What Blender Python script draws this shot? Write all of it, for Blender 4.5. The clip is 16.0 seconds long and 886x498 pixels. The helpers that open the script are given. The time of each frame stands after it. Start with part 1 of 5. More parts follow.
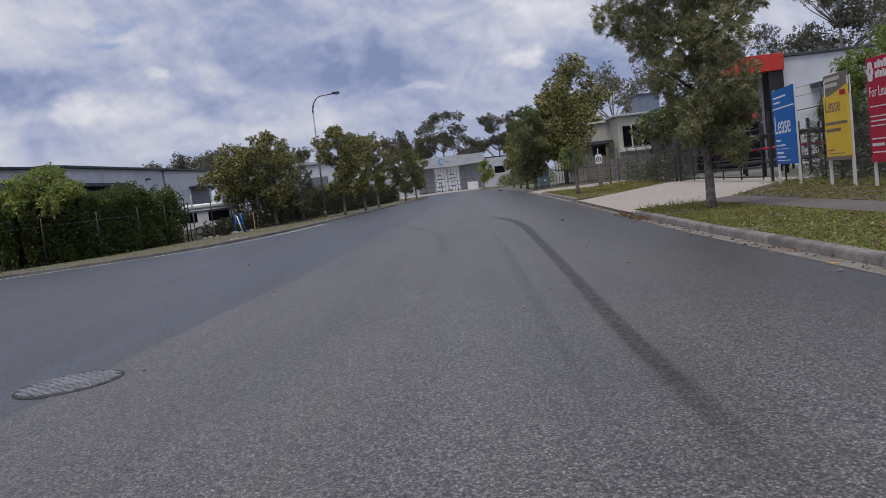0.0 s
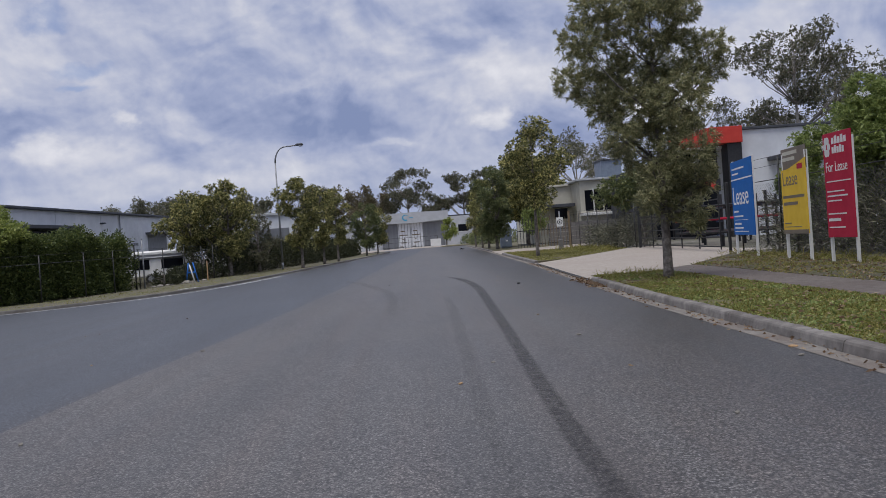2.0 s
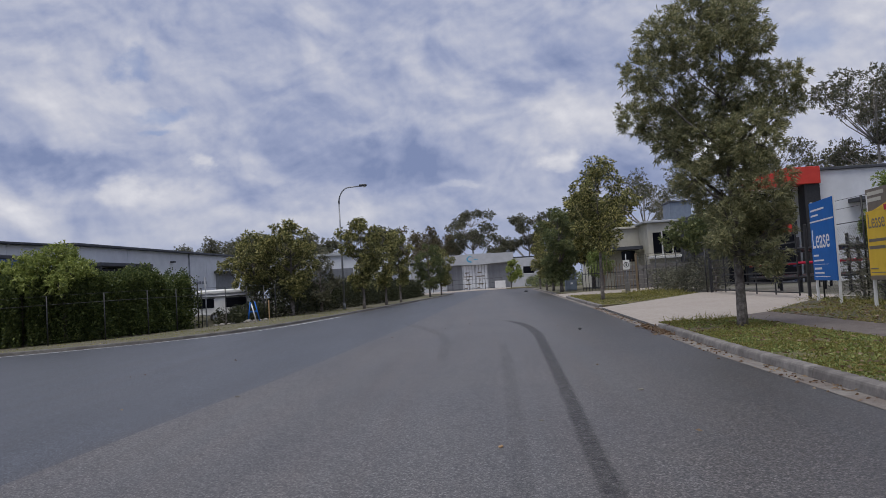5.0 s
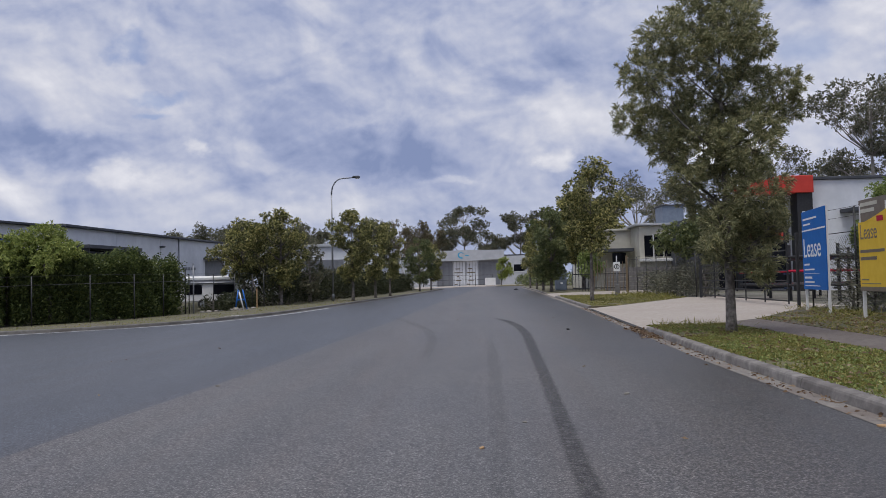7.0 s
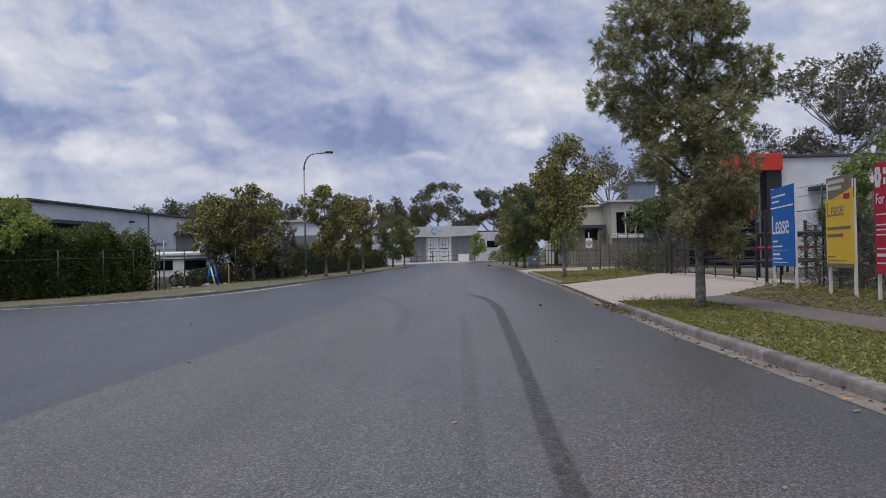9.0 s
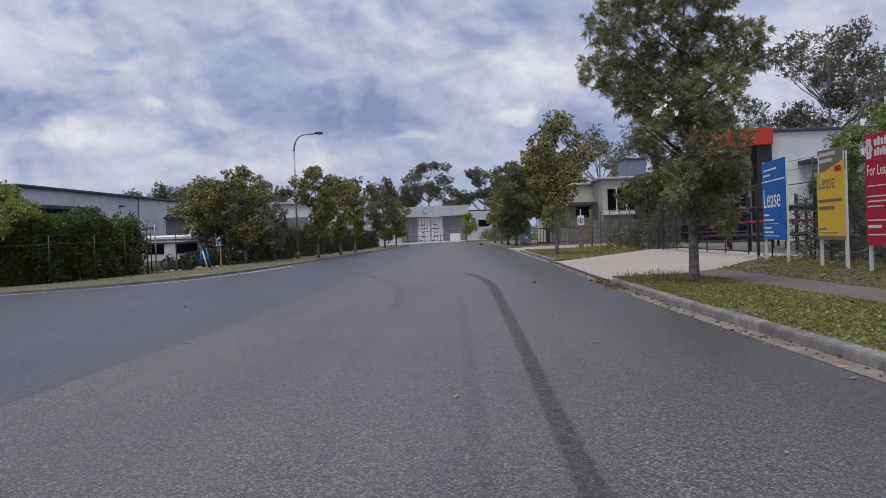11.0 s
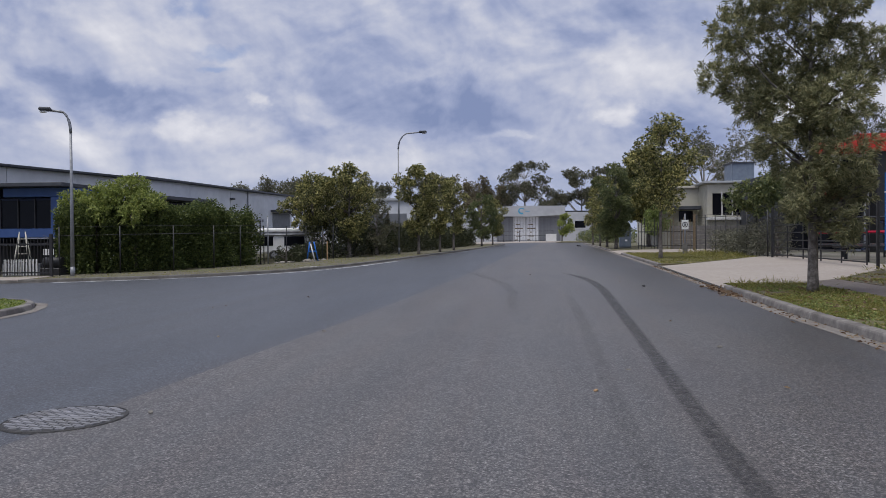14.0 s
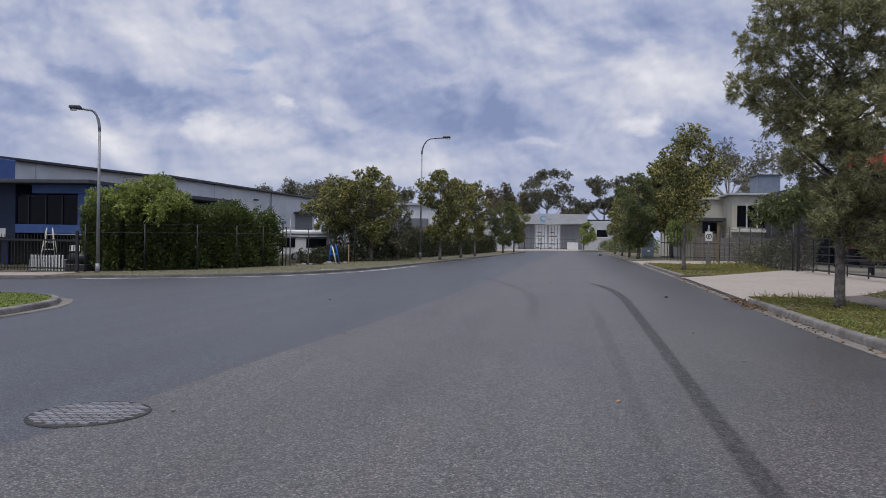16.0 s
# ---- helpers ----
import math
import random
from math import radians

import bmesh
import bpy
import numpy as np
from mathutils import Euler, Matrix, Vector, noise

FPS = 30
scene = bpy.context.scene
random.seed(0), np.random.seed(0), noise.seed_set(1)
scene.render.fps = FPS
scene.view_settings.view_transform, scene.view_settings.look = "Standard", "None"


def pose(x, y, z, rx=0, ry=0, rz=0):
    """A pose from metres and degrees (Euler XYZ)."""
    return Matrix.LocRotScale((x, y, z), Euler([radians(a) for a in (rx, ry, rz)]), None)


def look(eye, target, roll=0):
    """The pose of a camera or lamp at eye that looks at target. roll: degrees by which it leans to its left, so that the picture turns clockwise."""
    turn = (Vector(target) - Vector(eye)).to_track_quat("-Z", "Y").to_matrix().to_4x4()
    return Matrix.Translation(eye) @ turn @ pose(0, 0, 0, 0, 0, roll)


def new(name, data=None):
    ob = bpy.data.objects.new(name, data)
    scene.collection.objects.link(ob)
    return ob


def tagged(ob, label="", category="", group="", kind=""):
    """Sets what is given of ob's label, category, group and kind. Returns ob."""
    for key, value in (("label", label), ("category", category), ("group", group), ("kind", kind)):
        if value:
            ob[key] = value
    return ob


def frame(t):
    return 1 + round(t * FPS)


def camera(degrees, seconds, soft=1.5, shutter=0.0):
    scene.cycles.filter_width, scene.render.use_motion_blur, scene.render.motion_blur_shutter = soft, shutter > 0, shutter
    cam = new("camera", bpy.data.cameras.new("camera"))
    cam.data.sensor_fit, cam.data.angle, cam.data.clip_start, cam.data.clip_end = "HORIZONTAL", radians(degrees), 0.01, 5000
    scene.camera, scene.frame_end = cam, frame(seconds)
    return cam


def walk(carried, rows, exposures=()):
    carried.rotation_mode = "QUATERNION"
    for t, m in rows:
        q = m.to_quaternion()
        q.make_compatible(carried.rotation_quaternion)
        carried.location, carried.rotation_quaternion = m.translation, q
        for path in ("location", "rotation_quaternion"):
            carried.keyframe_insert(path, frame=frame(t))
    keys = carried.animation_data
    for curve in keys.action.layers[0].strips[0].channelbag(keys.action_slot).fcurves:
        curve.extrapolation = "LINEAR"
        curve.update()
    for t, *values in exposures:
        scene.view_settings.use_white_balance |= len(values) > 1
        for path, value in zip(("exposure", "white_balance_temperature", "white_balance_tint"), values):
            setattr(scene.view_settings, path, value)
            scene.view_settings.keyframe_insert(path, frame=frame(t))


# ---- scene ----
cam = camera(58.6, 16.0, soft=0.8)
PATH = [
    (0, (-0.512, -0.611, 1.06), (-0.559, 1.382, 0.906), -6.4),
    (0.5, (-0.288, -0.538, 1.08), (-0.218, 1.455, 0.925), -4.0),
    (1, (-0.24, -0.368, 1.071), (-0.047, 1.617, 0.92), -3.5),
    (1.5, (-0.28, -0.147, 1.101), (-0.068, 1.842, 1.062), -3.3),
    (2, (-0.286, -0.056, 1.091), (-0.227, 1.943, 1.07), -4.1),
    (2.5, (-0.24, 0.0, 1.094), (-0.337, 1.997, 1.086), -4.4),
    (3, (-0.132, 0.037, 1.092), (-0.247, 2.034, 1.097), -4.7),
    (3.5, (-0.087, 0.121, 1.088), (-0.201, 2.117, 1.14), -4.8),
    (4, (-0.136, 0.379, 1.097), (-0.246, 2.375, 1.159), -4.8),
    (4.5, (-0.109, 0.52, 1.085), (-0.213, 2.515, 1.181), -4.2),
    (7, (-0.069, 0.735, 1.087), (-0.148, 2.732, 1.169), -1.3),
    (7.5, (-0.065, 0.753, 1.082), (-0.127, 2.751, 1.145), -1.4),
    (8, (-0.069, 0.743, 1.088), (-0.11, 2.742, 1.136), -1.5),
    (8.5, (-0.073, 0.728, 1.093), (-0.101, 2.728, 1.127), -1.4),
    (9, (-0.069, 0.738, 1.087), (-0.082, 2.738, 1.107), -1.2),
    (11.5, (-0.141, 0.732, 1.054), (-0.136, 2.732, 1.018), -2.3),
    (12, (-0.172, 0.539, 1.062), (-0.278, 2.536, 1.028), -2.7),
    (12.5, (-0.291, 0.404, 1.064), (-0.523, 2.39, 1.035), -2.3),
    (13, (-0.481, 0.291, 1.076), (-0.707, 2.278, 1.045), -2.2),
    (13.5, (-0.489, 0.262, 1.089), (-0.713, 2.249, 1.057), -1.6),
    (14, (-0.486, 0.272, 1.091), (-0.712, 2.259, 1.061), -0.4),
    (14.5, (-0.501, 0.287, 1.091), (-0.737, 2.273, 1.062), 0.2),
    (15, (-0.509, 0.285, 1.092), (-0.761, 2.269, 1.067), 0.6),
    (15.5, (-0.518, 0.291, 1.093), (-0.784, 2.273, 1.072), 0.8),
    (16, (-0.514, 0.28, 1.09), (-0.792, 2.26, 1.074), 1.0),
]
EXPOSURE = [(0, -0.04), (0.7, 0.0), (1.4, 0.13), (2.0, 0.0), (3.0, 0.02), (4.5, -0.13), (7.0, 0.04), (9.0, 0.02), (11.5, 0.07), (13.5, 0.02), (16.0, 0.02)]
walk(cam, [(t, look(e, g, r)) for t, e, g, r in PATH], EXPOSURE)

# ---- world and sun ----
world = bpy.data.worlds.new("sky")
scene.world = world
world.use_nodes = True
wt = world.node_tree
wt.nodes.clear()


def wn(kind, **kw):
    n = wt.nodes.new(kind)
    for k, v in kw.items():
        n.inputs[k].default_value = v
    return n


def wmath(op, a, b):
    n = wt.nodes.new("ShaderNodeMath")
    n.operation = op
    for i, v in enumerate((a, b)):
        if isinstance(v, (int, float)):
            n.inputs[i].default_value = v
        else:
            wt.links.new(v, n.inputs[i])
    return n.outputs[0]


def wramp(fac, stops):
    n = wt.nodes.new("ShaderNodeValToRGB")
    wt.links.new(fac, n.inputs[0])
    el = n.color_ramp.elements
    while len(el) < len(stops):
        el.new(0.5)
    for e, (p, c) in zip(el, stops):
        e.position, e.color = p, (*c, 1)
    return n.outputs[0]


def wmix(fac, a, b):
    n = wt.nodes.new("ShaderNodeMix")
    n.data_type = "RGBA"
    wt.links.new(fac, n.inputs[0])
    for s, v in ((6, a), (7, b)):
        if isinstance(v, tuple):
            n.inputs[s].default_value = (*v, 1)
        else:
            wt.links.new(v, n.inputs[s])
    return n.outputs[2]


SUN_ELEV, SUN_TURN = 70, 208
sky = wt.nodes.new("ShaderNodeTexSky")
sky.sky_type, sky.sun_disc = "NISHITA", False
sky.sun_elevation, sky.sun_rotation = radians(SUN_ELEV), radians(SUN_TURN)
tc = wt.nodes.new("ShaderNodeTexCoord")
sep = wt.nodes.new("ShaderNodeSeparateXYZ")
wt.links.new(tc.outputs["Generated"], sep.inputs[0])


def moved(v, by):
    n = wt.nodes.new("ShaderNodeVectorMath")
    n.inputs[1].default_value = by
    wt.links.new(v, n.inputs[0])
    return n.outputs[0]


def puffs(v, scale, detail=9.0, rough=0.58, warp=0.0):
    n = wn("ShaderNodeTexNoise", Scale=scale, Detail=detail, Roughness=rough, Distortion=warp)
    wt.links.new(v, n.inputs["Vector"])
    return n.outputs[0]


# cloud decks: broad masses, rounded heaps lit from above
bearing = wmath("MULTIPLY", wmath("ARCTAN2", sep.outputs[0], sep.outputs[1]), 57.2958)
height = wmath("MULTIPLY", wmath("ARCSINE", sep.outputs[2], 0.0), 57.2958)
flat = wt.nodes.new("ShaderNodeCombineXYZ")
wt.links.new(wmath("MULTIPLY", bearing, 0.13), flat.inputs[0])
wt.links.new(wmath("MULTIPLY", height, 0.17), flat.inputs[1])
flat = flat.outputs[0]
tear = wn("ShaderNodeTexNoise", Scale=1.0, Detail=9.0, Roughness=0.56)
wt.links.new(flat, tear.inputs["Vector"])
tears = wt.nodes.new("ShaderNodeSeparateColor")
wt.links.new(tear.outputs["Color"], tears.inputs[0])
broad = puffs(flat, 0.55, 10.0, 0.50)
relief = wmath("SUBTRACT", puffs(flat, 1.1, 9.0, 0.48, 0.6), puffs(moved(flat, (0.11, 0.12, 0.0)), 1.1, 9.0, 0.48, 0.6))
fine = wmath("SUBTRACT", puffs(flat, 3.2, 7.0, 0.5, 0.1), puffs(moved(flat, (0.025, 0.06, 0.0)), 3.2, 7.0, 0.5, 0.1))
dense = wmath("ADD", wmath("ADD", wmath("MULTIPLY", broad, 0.30), 0.298), wmath("ADD", wmath("MULTIPLY", relief, 0.85), wmath("MULTIPLY", fine, 0.34)))

# the cloud masses that stand over the street, by bearing and height in degrees, their edges torn by noise
bearing = wmath("ADD", bearing, wmath("MULTIPLY", wmath("SUBTRACT", tears.outputs[0], 0.5), 11.0))
height = wmath("ADD", height, wmath("MULTIPLY", wmath("SUBTRACT", tears.outputs[1], 0.5), 6.0))


def mass(az, el, wide, tall, inner):
    """How far a direction lies inside one cloud mass: 0 outside, 1 within."""
    dx = wmath("DIVIDE", wmath("SUBTRACT", bearing, az), wide)
    dy = wmath("DIVIDE", wmath("SUBTRACT", height, el), tall)
    d = wmath("SQRT", wmath("ADD", wmath("MULTIPLY", dx, dx), wmath("MULTIPLY", dy, dy)), 0.0)
    n = wt.nodes.new("ShaderNodeMapRange")
    n.interpolation_type = "SMOOTHSTEP"
    for k, q in enumerate((1.25, inner, 0.0, 1.0)):
        n.inputs[k + 1].default_value = q
    wt.links.new(d, n.inputs[0])
    return n.outputs[0]


LIT = ((-27, 14, 7, 3.4, 0.12), (-35, 11.5, 5, 2.8, 0.10), (-20, 12, 4, 1.5, 0.12), (-21, 6.7, 4.5, 1.3, 0.18), (-14, 5.2, 14, 0.9, 0.15), (-31, 6.8, 4, 1.6, 0.16), (-9, 12, 4, 1.1, 0.10), (7, 11.4, 5.5, 2.8, 0.24), (-14, 16.6, 7, 2.4, 0.13), (-1, 13.5, 2.6, 2.4, 0.13), (21, 9.5, 8, 3.6, 0.24), (26, 15.5, 8, 3.4, 0.16))
HEAPED = ((-24.3, 8.3, 2.2, 1.4, 0.24), (-18.2, 9.2, 1.4, 0.8, 0.22), (5.2, 8.7, 1.5, 0.8, 0.20), (-1.5, 7.0, 2.2, 0.5, 0.12))
SHADED = ((-7.5, 8.8, 10, 2.6, -0.20), (-12, 11.8, 6, 2.0, -0.09), (-30, 9.6, 9, 1.3, -0.20), (3, 15.2, 5, 1.8, -0.10), (10, 7.4, 4.5, 2.0, -0.16), (25.5, 18.9, 5, 1.4, -0.15), (-29, 18.8, 6, 1.2, -0.08))
for group_, inner in ((LIT, 0.1), (HEAPED, 0.35), (SHADED, 0.2)):
    for az, el, wide, tall, amount in group_:
        dense = wmath("ADD", dense, wmath("MULTIPLY", mass(az, el, wide, tall, inner), amount))
cloud = wramp(dense, [(0.20, (0.22, 0.275, 0.46)), (0.36, (0.33, 0.38, 0.56)), (0.50, (0.465, 0.50, 0.64)), (0.64, (0.61, 0.625, 0.715)), (0.90, (0.90, 0.89, 0.92))])
gaps = None
for az, el, wide, tall in ((-24.2, 15.9, 1.5, 0.6), (-21.5, 13.4, 2.2, 0.6), (-22.2, 12.2, 1.6, 0.4), (23, 14.0, 2.6, 1.7)):
    one = mass(az, el, wide, tall, 0.3)
    gaps = wmath("MAXIMUM", gaps, one) if gaps else one
blue = wn("ShaderNodeMix")
blue.data_type, blue.blend_type = "RGBA", "MULTIPLY"
blue.inputs[0].default_value = 1.0
wt.links.new(sky.outputs[0], blue.inputs[6])
blue.inputs[7].default_value = (0.075, 0.085, 0.115, 1)
bg = wt.nodes.new("ShaderNodeBackground")
haze = wramp(sep.outputs[2], [(0.03, (0.55, 0.55, 0.55)), (0.12, (0, 0, 0))])
wt.links.new(wmix(haze, wmix(wmath("MULTIPLY", gaps, 0.42), cloud, blue.outputs[2]), (0.38, 0.43, 0.58)), bg.inputs[0])
bg.inputs[1].default_value = 1.0
wo = wt.nodes.new("ShaderNodeOutputWorld")
wt.links.new(bg.outputs[0], wo.inputs[0])

sun = new("sun", bpy.data.lights.new("sun", "SUN"))
sun.data.energy, sun.data.angle, sun.data.color = 2.1, radians(35), (1.0, 0.96, 0.90)
sa, se = radians(SUN_TURN), radians(SUN_ELEV)
sun.matrix_world = look((math.sin(sa) * math.cos(se) * 50, math.cos(sa) * math.cos(se) * 50, math.sin(se) * 50), (0, 0, 0))

# ---- materials ----


def surf(name, c1, c2, scale=3.0, rough=0.8, bump=0.3, bscale=60.0, metal=0.0, c3=None, scale3=0.4, amount3=0.6, island=0.0, depth=0.01, spec=0.5):
    """Two-scale procedural surface: fine grain c1-c2, broad stains c3, fine relief."""
    m = bpy.data.materials.new(name)
    m.use_nodes = True
    nt = m.node_tree
    b = nt.nodes["Principled BSDF"]
    b.inputs["Roughness"].default_value, b.inputs["Metallic"].default_value = rough, metal
    b.inputs["Specular IOR Level"].default_value = spec
    co = nt.nodes.new("ShaderNodeTexCoord").outputs["Object"]

    def tex(s, d=4.0, r=0.6):
        n = nt.nodes.new("ShaderNodeTexNoise")
        n.inputs["Scale"].default_value, n.inputs["Detail"].default_value, n.inputs["Roughness"].default_value = s, d, r
        nt.links.new(co, n.inputs["Vector"])
        return n.outputs[0]

    def stretch(v, lo, hi):
        n = nt.nodes.new("ShaderNodeMapRange")
        n.inputs[1].default_value, n.inputs[2].default_value = lo, hi
        nt.links.new(v, n.inputs[0])
        return n.outputs[0]

    def mix(f, a, c):
        n = nt.nodes.new("ShaderNodeMix")
        n.data_type = "RGBA"
        nt.links.new(f, n.inputs[0])
        for s, v in ((6, a), (7, c)):
            if isinstance(v, tuple):
                n.inputs[s].default_value = (*v, 1)
            else:
                nt.links.new(v, n.inputs[s])
        return n.outputs[2]

    col = mix(stretch(tex(scale), 0.35, 0.65), c1, c2)
    if island:
        geo = nt.nodes.new("ShaderNodeNewGeometry").outputs["Random Per Island"]
        hs = nt.nodes.new("ShaderNodeHueSaturation")
        hs.inputs["Saturation"].default_value = 1.0
        nt.links.new(stretch_to(nt, geo, 1 - island, 1 + island), hs.inputs["Value"])
        nt.links.new(col, hs.inputs["Color"])
        col = hs.outputs[0]
    if c3:
        n = nt.nodes.new("ShaderNodeMath")
        n.operation = "MULTIPLY"
        n.inputs[1].default_value = amount3
        nt.links.new(stretch(tex(scale3, 5.0, 0.62), 0.45, 0.62), n.inputs[0])
        col = mix(n.outputs[0], col, c3)
    nt.links.new(col, b.inputs["Base Color"])
    if bump:
        bn = nt.nodes.new("ShaderNodeBump")
        bn.inputs["Strength"].default_value, bn.inputs["Distance"].default_value = bump, depth
        nt.links.new(tex(bscale, 3.0), bn.inputs["Height"])
        nt.links.new(bn.outputs[0], b.inputs["Normal"])
    return m


def stretch_to(nt, v, lo, hi):
    n = nt.nodes.new("ShaderNodeMapRange")
    n.inputs[3].default_value, n.inputs[4].default_value = lo, hi
    nt.links.new(v, n.inputs[0])
    return n.outputs[0]


def leafy(name, c1, c2, c3):
    """Leaves: the colour varies leaf by leaf, a little light passes through."""
    m = bpy.data.materials.new(name)
    m.use_nodes = True
    nt = m.node_tree
    b = nt.nodes["Principled BSDF"]
    b.inputs["Roughness"].default_value = 0.5
    b.inputs["Specular IOR Level"].default_value = 0.35
    r = nt.nodes.new("ShaderNodeValToRGB")
    for e, (p, c) in zip([r.color_ramp.elements[0], r.color_ramp.elements.new(0.6), r.color_ramp.elements[-1]], ((0.1, c1), (0.6, c2), (1.0, c3))):
        e.position, e.color = p, (*c, 1)
    nt.links.new(nt.nodes.new("ShaderNodeNewGeometry").outputs["Random Per Island"], r.inputs[0])
    nt.links.new(r.outputs[0], b.inputs["Base Color"])
    tr = nt.nodes.new("ShaderNodeBsdfTranslucent")
    nt.links.new(r.outputs[0], tr.inputs[0])
    mx = nt.nodes.new("ShaderNodeMixShader")
    mx.inputs[0].default_value = 0.35
    nt.links.new(b.outputs[0], mx.inputs[1])
    nt.links.new(tr.outputs[0], mx.inputs[2])
    nt.links.new(mx.outputs[0], nt.nodes["Material Output"].inputs[0])
    return m


def asphalt(name, base, light, stain, kerb_dark=0.0, chip=1.0):
    """Asphalt: stone chips in binder, worn patches, streaks along the road, darker towards the kerb."""
    m = surf(name, base, light, 170, 0.52, 0.28, 110, c3=stain, scale3=0.22, amount3=0.45, depth=0.006, spec=0.75)
    nt = m.node_tree
    b = nt.nodes["Principled BSDF"]
    src = b.inputs["Base Color"].links[0].from_socket
    co = nt.nodes.new("ShaderNodeTexCoord").outputs["Object"]

    def ranged(v, lo, hi, a, c, smooth=False):
        n = nt.nodes.new("ShaderNodeMapRange")
        n.interpolation_type = "SMOOTHSTEP" if smooth else "LINEAR"
        for i, q in enumerate((lo, hi, a, c)):
            n.inputs[i + 1].default_value = q
        nt.links.new(v, n.inputs[0])
        return n.outputs[0]

    def times(p, q):
        n = nt.nodes.new("ShaderNodeMath")
        n.operation = "MULTIPLY"
        nt.links.new(p, n.inputs[0])
        nt.links.new(q, n.inputs[1])
        return n.outputs[0]

    rough_co = nt.nodes.new("ShaderNodeMapping")
    rough_co.inputs["Scale"].default_value = (1.0, 0.85, 1.0)
    nt.links.new(co, rough_co.inputs[0])
    chips, pits = [], []
    for s in (70 * chip, 120 * chip):
        v = nt.nodes.new("ShaderNodeTexVoronoi")
        v.inputs["Scale"].default_value = s
        nt.links.new(rough_co.outputs[0], v.inputs["Vector"])
        c = nt.nodes.new("ShaderNodeSeparateColor")
        nt.links.new(v.outputs["Color"], c.inputs[0])
        chips.append(c.outputs[0])
        pits.append(ranged(v.outputs["Distance"], 0.36, 0.70, 1.16, 0.50))
    mp = nt.nodes.new("ShaderNodeMapping")
    mp.inputs["Scale"].default_value = (1.6, 0.10, 1)
    nt.links.new(co, mp.inputs[0])
    st = nt.nodes.new("ShaderNodeTexNoise")
    st.inputs["Scale"].default_value, st.inputs["Detail"].default_value = 1.0, 5.0
    nt.links.new(mp.outputs[0], st.inputs["Vector"])
    val = times(times(times(times(pits[0], ranged(chips[0], 0, 1, 0.46, 1.62)), ranged(chips[1], 0, 1, 0.56, 1.48)), ranged(chips[1], 0.86, 0.98, 1.0, 1.35)), ranged(st.outputs[0], 0.3, 0.7, 0.86, 1.12))
    # kerb side of the lane set darker, its edge wandering with the streak noise
    if kerb_dark:
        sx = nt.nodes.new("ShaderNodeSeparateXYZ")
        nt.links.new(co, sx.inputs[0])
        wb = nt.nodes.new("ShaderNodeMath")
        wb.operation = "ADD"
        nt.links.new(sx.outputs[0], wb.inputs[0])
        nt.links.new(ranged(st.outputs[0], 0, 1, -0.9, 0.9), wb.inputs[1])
        val = times(val, ranged(wb.outputs[0], 0.9, 2.6, 1.0, 1.0 - kerb_dark, True))
    hs = nt.nodes.new("ShaderNodeHueSaturation")
    nt.links.new(val, hs.inputs["Value"])
    nt.links.new(src, hs.inputs["Color"])
    tint = nt.nodes.new("ShaderNodeMix")
    tint.data_type, tint.blend_type = "RGBA", "MULTIPLY"
    tint.inputs[7].default_value = (1.0, 0.87, 0.80, 1)
    mp2 = nt.nodes.new("ShaderNodeMapping")
    mp2.inputs["Scale"].default_value, mp2.inputs["Location"].default_value = (2.6, 0.09, 1), (7.1, 3.0, 0)
    nt.links.new(co, mp2.inputs[0])
    rs = nt.nodes.new("ShaderNodeTexNoise")
    rs.inputs["Scale"].default_value, rs.inputs["Detail"].default_value, rs.inputs["Roughness"].default_value = 1.0, 6.0, 0.6
    nt.links.new(mp2.outputs[0], rs.inputs["Vector"])
    nt.links.new(ranged(rs.outputs[0], 0.42, 0.68, 0.0, 0.5), tint.inputs[0])
    nt.links.new(hs.outputs[0], tint.inputs[6])
    nt.links.new(tint.outputs[2], b.inputs["Base Color"])
    return m


def see_through(name, col, cover, rough, scale):
    """A thin worn film on the road, broken up by noise and thinning out to its edges, so the road shows through."""
    m = bpy.data.materials.new(name)
    m.use_nodes = True
    nt = m.node_tree
    b = nt.nodes["Principled BSDF"]
    b.inputs["Base Color"].default_value, b.inputs["Roughness"].default_value = (*col, 1), rough
    co = nt.nodes.new("ShaderNodeTexCoord").outputs["Object"]
    n = nt.nodes.new("ShaderNodeTexNoise")
    n.inputs["Scale"].default_value, n.inputs["Detail"].default_value, n.inputs["Roughness"].default_value = scale, 8.0, 0.7
    nt.links.new(co, n.inputs["Vector"])
    mr = nt.nodes.new("ShaderNodeMapRange")
    mr.inputs[1].default_value, mr.inputs[2].default_value, mr.inputs[3].default_value, mr.inputs[4].default_value = 0.35, 0.65, cover * 0.5, min(1.0, cover * 1.5)
    nt.links.new(n.outputs[0], mr.inputs[0])
    at = nt.nodes.new("ShaderNodeAttribute")
    at.attribute_name = "film"
    mm = nt.nodes.new("ShaderNodeMath")
    mm.operation = "MULTIPLY"
    nt.links.new(mr.outputs[0], mm.inputs[0])
    nt.links.new(at.outputs["Fac"], mm.inputs[1])
    nt.links.new(mm.outputs[0], b.inputs["Alpha"])
    return m


